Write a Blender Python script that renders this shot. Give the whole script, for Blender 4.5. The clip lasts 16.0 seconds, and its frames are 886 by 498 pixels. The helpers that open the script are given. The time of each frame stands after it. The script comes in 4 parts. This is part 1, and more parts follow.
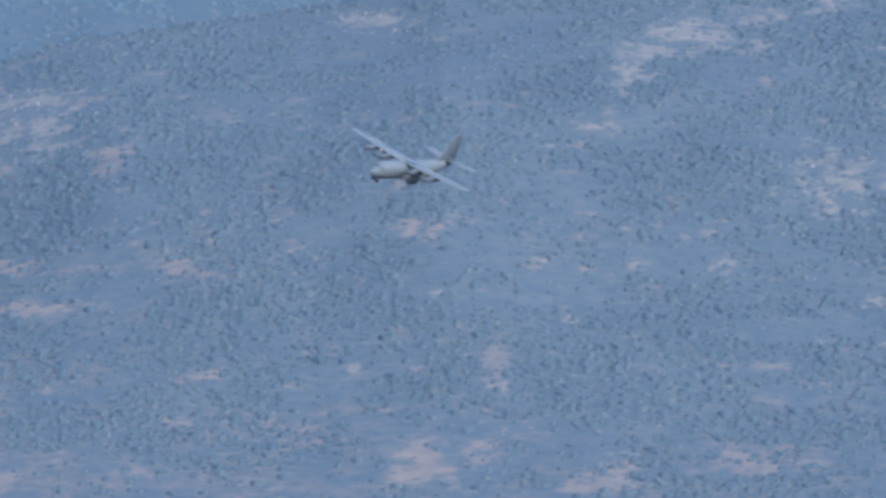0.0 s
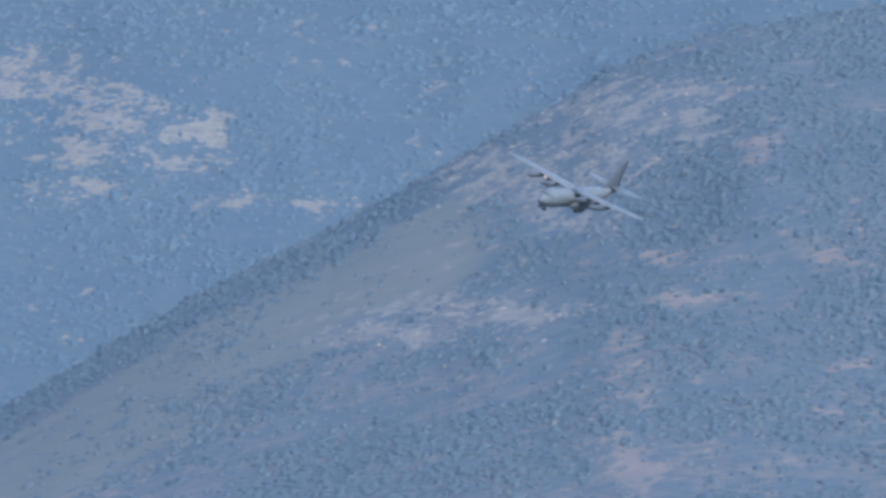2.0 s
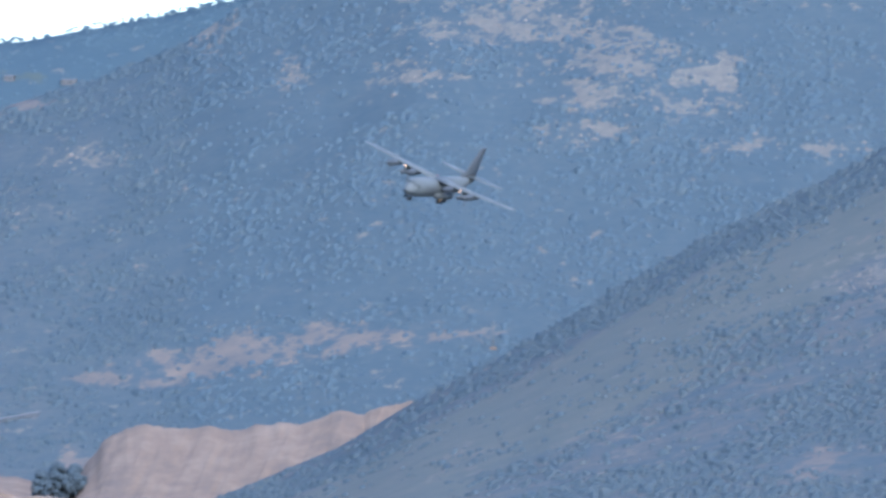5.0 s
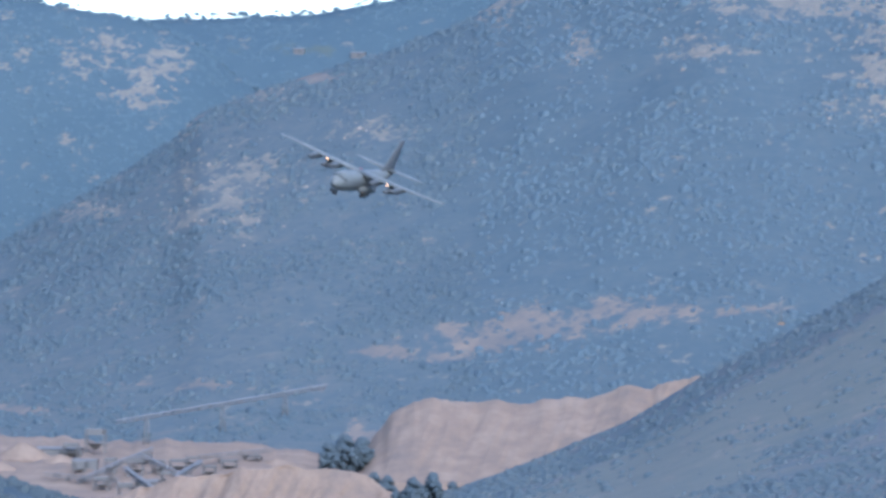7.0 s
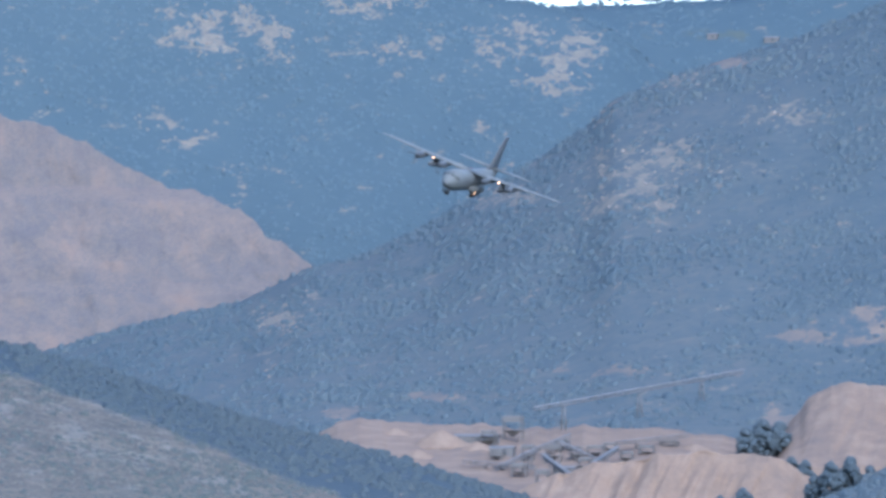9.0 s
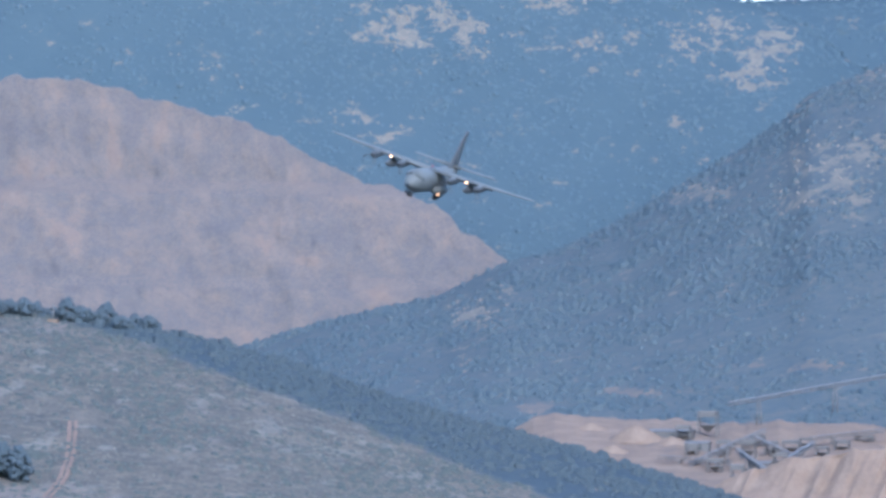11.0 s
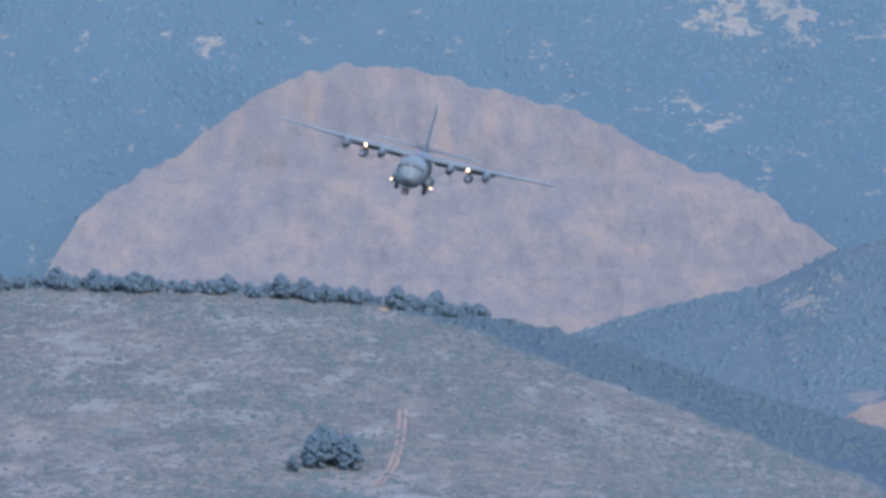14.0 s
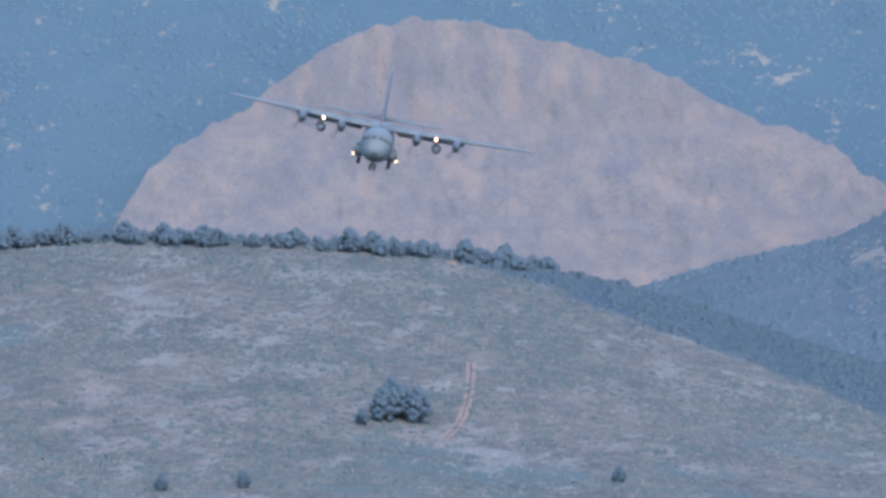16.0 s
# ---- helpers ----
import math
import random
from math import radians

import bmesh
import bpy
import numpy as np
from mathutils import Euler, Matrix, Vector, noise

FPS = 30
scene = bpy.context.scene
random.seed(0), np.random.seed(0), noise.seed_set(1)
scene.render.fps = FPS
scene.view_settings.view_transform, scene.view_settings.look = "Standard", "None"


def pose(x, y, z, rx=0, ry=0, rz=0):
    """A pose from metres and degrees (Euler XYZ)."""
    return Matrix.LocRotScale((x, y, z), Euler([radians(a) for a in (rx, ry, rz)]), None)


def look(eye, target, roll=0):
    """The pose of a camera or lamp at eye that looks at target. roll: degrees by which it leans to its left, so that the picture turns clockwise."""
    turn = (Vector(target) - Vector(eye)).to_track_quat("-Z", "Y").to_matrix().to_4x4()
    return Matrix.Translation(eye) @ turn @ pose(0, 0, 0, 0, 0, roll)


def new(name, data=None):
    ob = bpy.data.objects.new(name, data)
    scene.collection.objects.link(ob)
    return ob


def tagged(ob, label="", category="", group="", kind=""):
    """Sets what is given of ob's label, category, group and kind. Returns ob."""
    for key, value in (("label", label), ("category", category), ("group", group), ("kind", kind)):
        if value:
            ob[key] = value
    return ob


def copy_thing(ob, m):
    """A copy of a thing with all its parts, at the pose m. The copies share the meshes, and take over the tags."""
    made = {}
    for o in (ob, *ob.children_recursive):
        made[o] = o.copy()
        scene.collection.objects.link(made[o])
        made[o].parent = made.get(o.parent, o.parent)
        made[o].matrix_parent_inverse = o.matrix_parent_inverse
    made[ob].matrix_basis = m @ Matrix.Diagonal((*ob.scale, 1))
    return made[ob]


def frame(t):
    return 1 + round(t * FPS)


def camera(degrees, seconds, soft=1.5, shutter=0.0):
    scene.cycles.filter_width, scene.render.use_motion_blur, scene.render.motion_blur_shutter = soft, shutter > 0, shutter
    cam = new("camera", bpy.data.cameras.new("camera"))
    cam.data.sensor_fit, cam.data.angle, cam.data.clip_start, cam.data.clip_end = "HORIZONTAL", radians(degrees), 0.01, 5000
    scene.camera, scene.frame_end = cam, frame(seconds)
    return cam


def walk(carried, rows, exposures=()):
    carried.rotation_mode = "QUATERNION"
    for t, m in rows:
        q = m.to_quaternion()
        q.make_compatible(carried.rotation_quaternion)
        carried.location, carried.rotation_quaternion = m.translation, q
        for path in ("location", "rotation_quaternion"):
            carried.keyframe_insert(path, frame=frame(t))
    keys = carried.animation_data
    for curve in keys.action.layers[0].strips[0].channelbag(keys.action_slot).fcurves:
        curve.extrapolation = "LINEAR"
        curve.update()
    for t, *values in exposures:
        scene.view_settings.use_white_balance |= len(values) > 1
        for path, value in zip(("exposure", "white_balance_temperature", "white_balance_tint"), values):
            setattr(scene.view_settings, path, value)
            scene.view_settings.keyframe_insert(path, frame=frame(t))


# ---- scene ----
cam = camera(5.2, 16.0, soft=3.4, shutter=0.4)

# The camera stands on a rise over the valley and is panned by hand.
EYE = (0.0, 0.0, 60.0)
PAN = [  # seconds, bearing to the left, tilt up, roll, in degrees
    (0.0, 0.0000, 1.2644, 0.14), (0.5, 0.7212, 1.2243, 0.05), (1.0, 1.6926, 1.2168, 0.02),
    (1.5, 2.7782, 1.1788, -0.06), (2.0, 3.8141, 1.2051, -0.25), (2.5, 4.1990, 1.1043, -0.17),
    (3.0, 4.4089, 0.9474, -0.03), (3.5, 4.7807, 0.8910, 0.01), (4.0, 5.3530, 0.8991, -0.06),
    (4.5, 6.1412, 0.9680, -0.12), (5.0, 6.8053, 0.8756, 0.16), (5.2, 7.0014, 0.8254, 0.12),
    (7.3, 8.7921, 0.6946, 0.40), (7.5, 9.0233, 0.6715, 0.31), (8.0, 9.8478, 0.6692, 0.20),
    (8.5, 10.5060, 0.7288, 0.00), (9.0, 10.9354, 0.6232, -0.06), (9.5, 11.2496, 0.5893, -0.11),
    (10.0, 11.6223, 0.5767, -0.16), (10.2, 11.7166, 0.5820, -0.21), (12.3, 12.7896, 0.5690, 0.36),
    (12.5, 12.9473, 0.5201, 0.28), (13.0, 13.3660, 0.4381, 0.08), (13.5, 13.7950, 0.4688, 0.04),
    (14.0, 14.0185, 0.5287, -0.04), (14.5, 14.1502, 0.4901, -0.23), (15.0, 14.2937, 0.3690, -0.20),
    (15.5, 14.4226, 0.2484, -0.15), (16.0, 14.4211, 0.2548, -0.14),
]
walk(cam, [(t, pose(*EYE, 90 + tilt, 0, yaw) @ pose(0, 0, 0, 0, 0, roll)) for t, yaw, tilt, roll in PAN],
     exposures=[(0.0, 1.8, 5000, 11), (16.0, 1.8, 5000, 11)])

# ---- light: a hazy sky with a high, veiled sun ----
SUN_EL, SUN_AZ = 40.0, 150.0  # degrees; azimuth clockwise from +y
world = bpy.data.worlds.new("hazy_sky")
scene.world = world
world.use_nodes = True
wn, wl = world.node_tree.nodes, world.node_tree.links
sky = wn.new("ShaderNodeTexSky")
sky.sky_type, sky.sun_disc = "NISHITA", False
sky.sun_elevation, sky.sun_rotation = radians(SUN_EL), radians(SUN_AZ)
sky.air_density, sky.dust_density, sky.ozone_density = 1.0, 1.2, 1.0
wl.new(sky.outputs[0], wn["Background"].inputs[0])
wn["Background"].inputs[1].default_value = 0.13
sun = new("sun", bpy.data.lights.new("sun", "SUN"))
sun.data.energy, sun.data.angle, sun.data.color = 0.95, radians(30), (1.0, 0.96, 0.9)
sun.matrix_world = look((300 * math.sin(radians(SUN_AZ)), 300 * math.cos(radians(SUN_AZ)), 300 * math.tan(radians(SUN_EL))), (0, 0, 0))


# ---- materials ----
def mat(name, rough=0.85, metal=0.0, spec=0.3):
    m = bpy.data.materials.new(name)
    m.use_nodes = True
    b = m.node_tree.nodes["Principled BSDF"]
    b.inputs["Roughness"].default_value, b.inputs["Metallic"].default_value = rough, metal
    b.inputs["Specular IOR Level"].default_value = spec
    return m, m.node_tree.nodes, m.node_tree.links, b


def noise_node(nodes, links, scale, detail=5.0, rough=0.6, coord=None, stretch=None):
    n = nodes.new("ShaderNodeTexNoise")
    n.inputs["Scale"].default_value, n.inputs["Detail"].default_value = scale, detail
    n.inputs["Roughness"].default_value = rough
    if coord is None:
        coord = nodes.new("ShaderNodeTexCoord").outputs["Object"]
    if stretch:
        mp = nodes.new("ShaderNodeMapping")
        mp.inputs["Scale"].default_value = stretch
        links.new(coord, mp.inputs[0])
        coord = mp.outputs[0]
    links.new(coord, n.inputs["Vector"])
    return n.outputs[0]


def ramp(nodes, links, src, stops):
    r = nodes.new("ShaderNodeValToRGB")
    e = r.color_ramp.elements
    while len(e) < len(stops):
        e.new(0.5)
    for el, (p, c) in zip(e, stops):
        el.position, el.color = p, (*c, 1)
    links.new(src, r.inputs[0])
    return r.outputs[0]


def mixed(nodes, links, fac, a, b, mode="MIX"):
    m = nodes.new("ShaderNodeMix")
    m.data_type, m.blend_type = "RGBA", mode
    for s, v in ((m.inputs[0], fac), (m.inputs[6], a), (m.inputs[7], b)):
        if hasattr(v, "is_linked"):
            links.new(v, s)
        elif isinstance(v, (int, float)):
            s.default_value = v
        else:
            s.default_value = (*v, 1)
    return m.outputs[2]


def bumped(nodes, links, b, h, strength=0.4, dist=1.0):
    n = nodes.new("ShaderNodeBump")
    n.inputs["Strength"].default_value, n.inputs["Distance"].default_value = strength, dist
    links.new(h, n.inputs["Height"])
    links.new(n.outputs[0], b.inputs["Normal"])


def attr(nodes, name):
    n = nodes.new("ShaderNodeAttribute")
    n.attribute_name = name
    return n.outputs["Fac"]


def patchy(nodes, links, cover, grain, lo=0.42, hi=0.58, reach=1.7):
    """A cover's share of the ground turned into ragged patches by a grain."""
    m = nodes.new("ShaderNodeMath")
    m.operation, m.inputs[1].default_value, m.inputs[2].default_value = "MULTIPLY_ADD", reach, -0.5 * reach
    links.new(grain, m.inputs[0])
    p = nodes.new("ShaderNodeMath")
    p.operation = "ADD"
    links.new(m.outputs[0], p.inputs[0])
    links.new(attr(nodes, cover), p.inputs[1])
    r = nodes.new("ShaderNodeMapRange")
    r.interpolation_type = "SMOOTHSTEP"
    r.inputs["From Min"].default_value, r.inputs["From Max"].default_value = lo, hi
    links.new(p.outputs[0], r.inputs["Value"])
    return r.outputs[0]


def hill_material():
    m, n, l, b = mat("hillside_ground", 0.95, spec=0.1)
    co = n.new("ShaderNodeTexCoord").outputs["Object"]
    fine = noise_node(n, l, 0.9, 6.0, 0.65, co)
    clumps = noise_node(n, l, 0.22, 6.0, 0.6, co)
    mid = noise_node(n, l, 0.06, 7.0, 0.62, co)
    big = noise_node(n, l, 0.011, 5.0, 0.6, co)
    ragged = noise_node(n, l, 0.085, 8.0, 0.74, co, (1.0, 0.5, 1.6))
    # mottled scrub, some haze blue mixed into its colours
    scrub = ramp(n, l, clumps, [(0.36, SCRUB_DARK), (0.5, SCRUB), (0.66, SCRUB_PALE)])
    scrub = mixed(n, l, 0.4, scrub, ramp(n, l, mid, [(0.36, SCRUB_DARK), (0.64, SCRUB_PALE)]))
    stony = ramp(n, l, clumps, [(0.36, STONY_DARK), (0.5, STONY), (0.64, STONY_PALE)])
    # distance haze, painted as the ground colour of the farther hills
    wood = ramp(n, l, mixed(n, l, 0.5, mid, big), [(0.42, FAR_HAZE_DARK), (0.58, FAR_HAZE)])
    rock = ramp(n, l, mixed(n, l, 0.45, fine, clumps), [(0.36, ROCK_DARK), (0.5, ROCK), (0.62, ROCK_PALE)])
    soil = ramp(n, l, mixed(n, l, 0.35, mid, fine), [(0.36, SOIL_DARK), (0.5, SOIL), (0.64, SOIL_PALE)])
    grass = ramp(n, l, mixed(n, l, 0.5, mid, fine), [(0.4, GRASS_DARK), (0.6, GRASS)])
    lawn = ramp(n, l, mixed(n, l, 0.4, mid, fine), [(0.4, LAWN_DARK), (0.5, LAWN), (0.62, LAWN_PALE)])
    dry = ramp(n, l, mixed(n, l, 0.4, fine, clumps), [(0.43, DRY_DARK), (0.5, DRY), (0.57, DRY_PALE)])
    dry = mixed(n, l, 0.35, dry, ramp(n, l, mid, [(0.42, DRY_DARK), (0.6, DRY_PALE)]))
    c = mixed(n, l, patchy(n, l, "stony", mid, 0.3, 0.8, 2.6), scrub, stony)
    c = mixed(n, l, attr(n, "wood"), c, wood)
    c = mixed(n, l, attr(n, "dry"), c, dry)
    c = mixed(n, l, patchy(n, l, "grass", mid, 0.35, 0.65), c, grass)
    c = mixed(n, l, patchy(n, l, "lawn", mid, 0.2, 0.8, 0.9), c, lawn)
    c = mixed(n, l, attr(n, "thicket"), c, ramp(n, l, clumps, [(0.4, THICKET_DARK), (0.6, THICKET)]))
    c = mixed(n, l, patchy(n, l, "soil", ragged, 0.4, 0.62, 3.2), c, soil)
    c = mixed(n, l, patchy(n, l, "rock", ragged, 0.44, 0.58, 4.2), c, rock)
    l.new(c, b.inputs["Base Color"])
    bumped(n, l, b, clumps, 0.35, 1.2)
    return m


def leaf_material(name, dark, light, warm):
    m, n, l, b = mat(name, 0.8, spec=0.15)
    isl = n.new("ShaderNodeNewGeometry").outputs["Random Per Island"]
    c = ramp(n, l, isl, [(0.0, dark), (0.45, light), (0.8, light), (1.0, warm)])
    big = noise_node(n, l, 0.012, 5.0)
    c = mixed(n, l, ramp(n, l, big, [(0.42, (0, 0, 0)), (0.6, (0.6, 0.6, 0.6))]), c, dark)
    c = mixed(n, l, 0.35, c, ramp(n, l, noise_node(n, l, 0.9, 5.0), [(0.4, dark), (0.62, warm)]))
    l.new(c, b.inputs["Base Color"])
    bumped(n, l, b, noise_node(n, l, 2.0, 4.0), 0.2, 0.3)
    return m


def quarry_material():
    """Limestone: streaked down the upper wall, blotched with spoil lower down."""
    m, n, l, b = mat("quarry_rock", 0.9, spec=0.15)
    co = n.new("ShaderNodeTexCoord").outputs["Object"]
    streak = noise_node(n, l, 0.075, 7.0, 0.62, co, (1.0, 1.0, 0.16))
    bands = noise_node(n, l, 0.045, 8.0, 0.7, co)
    fine = noise_node(n, l, 0.75, 7.0, 0.68, co)
    mid = noise_node(n, l, 0.09, 8.0, 0.66, co)
    wall = ramp(n, l, streak, [(0.40, QUARRY_MAUVE), (0.46, QUARRY_GREY), (0.51, QUARRY), (0.56, QUARRY_PALE), (0.63, QUARRY_WARM)])
    spoil = ramp(n, l, bands, [(0.38, QUARRY_MAUVE), (0.45, QUARRY_GREY), (0.5, QUARRY), (0.56, QUARRY_PALE), (0.63, QUARRY_WARM)])
    high = n.new("ShaderNodeSeparateXYZ")
    l.new(co, high.inputs[0])
    up = n.new("ShaderNodeMapRange")
    up.inputs["From Min"].default_value, up.inputs["From Max"].default_value = 130.0, 140.0
    l.new(high.outputs[2], up.inputs["Value"])
    c = mixed(n, l, up.outputs[0], spoil, wall)
    c = mixed(n, l, 0.15, c, QUARRY)
    c = mixed(n, l, 0.22, c, ramp(n, l, mid, [(0.4, QUARRY_MAUVE), (0.5, QUARRY), (0.6, QUARRY_PALE)]))
    c = mixed(n, l, 0.36, c, ramp(n, l, fine, [(0.43, QUARRY_MAUVE), (0.57, QUARRY_PALE)]))
    c = mixed(n, l, patchy(n, l, "rubble", fine, 0.4, 0.9, 2.0), c, QUARRY_PALE)
    l.new(c, b.inputs["Base Color"])
    bumped(n, l, b, mixed(n, l, 0.4, mid, fine), 0.7, 2.0)
    return m


def sand_material(name, a, c2, d):
    m, n, l, b = mat(name, 0.95, spec=0.1)
    fine, mid = noise_node(n, l, 0.6, 6.0), noise_node(n, l, 0.07, 6.0, 0.65, None, (1.0, 1.0, 0.45))
    c = ramp(n, l, mid, [(0.32, a), (0.5, c2), (0.66, d)])
    c = mixed(n, l, 0.3, c, ramp(n, l, fine, [(0.3, a), (0.7, d)]))
    l.new(c, b.inputs["Base Color"])
    bumped(n, l, b, fine, 0.5, 0.6)
    return m


def paint_material(name, base, rough=0.55, dirt=0.25, metal=0.0):
    m, n, l, b = mat(name, rough, metal, 0.25)
    big, fine = noise_node(n, l, 0.35, 5.0), noise_node(n, l, 3.0, 6.0, 0.65)
    dark = tuple(v * (1 - dirt) for v in base)
    c = mixed(n, l, 0.5, ramp(n, l, big, [(0.3, dark), (0.6, base)]), ramp(n, l, fine, [(0.3, dark), (0.6, base)]))
    l.new(c, b.inputs["Base Color"])
    l.new(ramp(n, l, fine, [(0.3, (rough + 0.1,) * 3), (0.7, (rough - 0.1,) * 3)]), b.inputs["Roughness"])
    return m


def glow_material(name, colour, strength):
    m, n, l, b = mat(name, 0.3)
    b.inputs["Base Color"].default_value = (*colour, 1)
    b.inputs["Emission Color"].default_value = (*colour, 1)
    b.inputs["Emission Strength"].default_value = strength
    return m


# maquis, limestone and soil; the blue-grey of scrub and foliage holds painted haze
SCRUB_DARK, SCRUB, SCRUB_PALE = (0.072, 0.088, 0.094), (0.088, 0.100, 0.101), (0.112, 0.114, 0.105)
# bluer than the scrub: haze put into the far hills' ground
FAR_HAZE_DARK, FAR_HAZE = (0.063, 0.087, 0.098), (0.069, 0.093, 0.102)
STONY_DARK, STONY, STONY_PALE = (0.086, 0.093, 0.091), (0.110, 0.106, 0.098), (0.142, 0.126, 0.108)
LAWN_DARK, LAWN, LAWN_PALE = (0.104, 0.108, 0.093), (0.119, 0.117, 0.098), (0.135, 0.125, 0.103)
THICKET_DARK, THICKET = (0.050, 0.063, 0.070), (0.060, 0.072, 0.077)
ROCK_DARK, ROCK, ROCK_PALE = (0.116, 0.111, 0.101), (0.160, 0.141, 0.117), (0.206, 0.177, 0.139)
SOIL_DARK, SOIL, SOIL_PALE = (0.118, 0.108, 0.098), (0.158, 0.129, 0.107), (0.212, 0.158, 0.118)
GRASS_DARK, GRASS = (0.070, 0.084, 0.077), (0.088, 0.100, 0.087)
DRY_DARK, DRY, DRY_PALE = (0.062, 0.063, 0.056), (0.109, 0.094, 0.077), (0.164, 0.133, 0.100)
QUARRY_MAUVE, QUARRY_GREY, QUARRY = (0.108, 0.097, 0.097), (0.126, 0.114, 0.106), (0.150, 0.120, 0.103)
QUARRY_PALE, QUARRY_WARM = (0.180, 0.141, 0.115), (0.226, 0.152, 0.109)
M_HILL = hill_material()
M_EARTH = sand_material("orange_earth", (0.173, 0.123, 0.097), (0.214, 0.138, 0.101), (0.248, 0.162, 0.117))
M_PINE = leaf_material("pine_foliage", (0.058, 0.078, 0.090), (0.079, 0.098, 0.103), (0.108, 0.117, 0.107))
# pine green shifted bluer and paler by distance, haze in the leaf colour
M_HAZED_PINE = leaf_material("hazed_pine_foliage", (0.068, 0.092, 0.107), (0.085, 0.110, 0.120), (0.110, 0.124, 0.119))
M_FAR_HAZED_PINE = leaf_material("far_hazed_pine_foliage", (0.071, 0.099, 0.112), (0.076, 0.104, 0.115), (0.084, 0.107, 0.113))
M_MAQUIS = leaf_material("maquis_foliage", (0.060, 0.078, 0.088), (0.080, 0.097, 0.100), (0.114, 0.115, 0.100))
M_OAK = leaf_material("evergreen_oak_foliage", (0.052, 0.066, 0.072), (0.062, 0.075, 0.077), (0.080, 0.087, 0.079))
M_CROWN = leaf_material("tree_crown_foliage", (0.062, 0.078, 0.086), (0.069, 0.084, 0.089), (0.078, 0.088, 0.086))
M_BUSH = leaf_material("bush_foliage", (0.062, 0.073, 0.068), (0.082, 0.088, 0.076), (0.112, 0.107, 0.086))
M_QUARRY = quarry_material()
M_SAND = sand_material("quarry_sand", (0.146, 0.110, 0.086), (0.212, 0.143, 0.097), (0.264, 0.187, 0.130))
M_STONE = sand_material("weathered_limestone", (0.144, 0.130, 0.116), (0.182, 0.155, 0.129), (0.237, 0.195, 0.153))
M_FIELDSTONE = sand_material("lichened_fieldstone", (0.112, 0.104, 0.091), (0.144, 0.129, 0.108), (0.184, 0.160, 0.129))
M_ROOF = paint_material("pale_sheet_metal", (0.231, 0.195, 0.161), 0.5)
M_GREY = paint_material("grey_aircraft_paint", (0.142, 0.142, 0.126), 0.6, 0.34)
# darker grey; on the fin it paints in the shade of its downturned side
M_FIN = paint_material("dark_grey_paint_with_fin_shade", (0.106, 0.107, 0.104))
M_DARK = paint_material("dark_metal", (0.086, 0.086, 0.082), 0.6)
M_RUBBER = paint_material("tyre_rubber", (0.052, 0.045, 0.040), 0.85)
M_STEEL = paint_material("weathered_steel", (0.162, 0.146, 0.128), 0.6, 0.3)
M_BARK = paint_material("bark", (0.104, 0.084, 0.069), 0.95, 0.4)
M_LAMP = glow_material("landing_lamp", (1.0, 0.52, 0.22), 3.0)
M_BEACON = glow_material("red_beacon", (0.5, 0.05, 0.06), 0.1)

# ---- terrain: hills shaped to the camera's view, crest lines in its pixels left and over the level line ----
S = 784 / math.tan(radians(2.6))  # focal length in pixels; hill bearings and heights are camera pixels


def lattice(x, y, seed):
    xi, yi = np.floor(x).astype(np.int64), np.floor(y).astype(np.int64)
    fx, fy = x - xi, y - yi
    fx, fy = fx * fx * (3 - 2 * fx), fy * fy * (3 - 2 * fy)

    def h(a, b):
        k = (a * 374761393 + b * 668265263 + seed * 974634777) & 0x7FFFFFFF
        k = ((k ^ (k >> 13)) * 1274126177) & 0x7FFFFFFF
        return ((k ^ (k >> 16)) & 0xFFFF) / 65535.0
    return (h(xi, yi) * (1 - fx) + h(xi + 1, yi) * fx) * (1 - fy) + (h(xi, yi + 1) * (1 - fx) + h(xi + 1, yi + 1) * fx) * fy


def fbm(x, y, size, seed, octaves=4):
    """Fractal noise of about -1 to 1, with its largest features of that size in metres."""
    s, a, f = 0.0, 1.0, 1.0 / size
    for k in range(octaves):
        s = s + a * (lattice(x * f + 17.3 * k, y * f - 9.1 * k, seed + k) * 2 - 1)
        a, f = a * 0.5, f * 2.03
    return s


HILLS = {  # crest line (pixels left and up in the camera's view), its distance, depth of the front slope and of the back slope
    "right": ([(-3000, 900), (-1000, 941), (0, 881), (225, 818), (455, 781), (605, 757), (755, 713), (855, 676), (930, 625), (1050, 564), (1160, 500),
               (1340, 404), (1592, 280), (1792, 165), (1934, 82), (2099, -3), (2234, -86), (2403, -158), (2551, -215), (2750, -290)], 3500, 900, 500),
    "middle": ([(-1500, 900), (300, 941), (1000, 881), (1700, 885), (2100, 830), (2300, 740), (2412, 689), (2512, 621), (2671, 557), (2871, 499),
                (2991, 456), (3037, 408), (3170, 321), (3317, 231), (3437, 178), (3527, 157), (3652, 97), (3877, 46), (4002, 5),
                (4200, -50), (4500, -130)], 4300, 650, 420),
    "far": ([(2600, 300), (2800, 441), (2931, 521), (3011, 586), (3121, 628), (3241, 646), (3600, 731), (4200, 801), (5400, 851),
             (7000, 800)], 4700, 330, 260),
    "horizon": ([(-1500, 800), (2100, 790), (2300, 742), (2388, 720), (2475, 700), (2532, 685), (2592, 673), (2792, 634), (2941, 629), (3121, 627), (3400, 631), (4500, 600)], 4900, 420, 90),
    "front": ([(2700, -380), (2900, -330), (3177, -245), (3377, -182), (3600, -122), (3745, -78), (3895, -25), (4045, 20), (4185, 43),
               (4345, 62), (4505, 78), (4645, 86), (4895, 90), (5045, 86), (5600, 40), (7000, -100)], 2500, 430, 500),
}


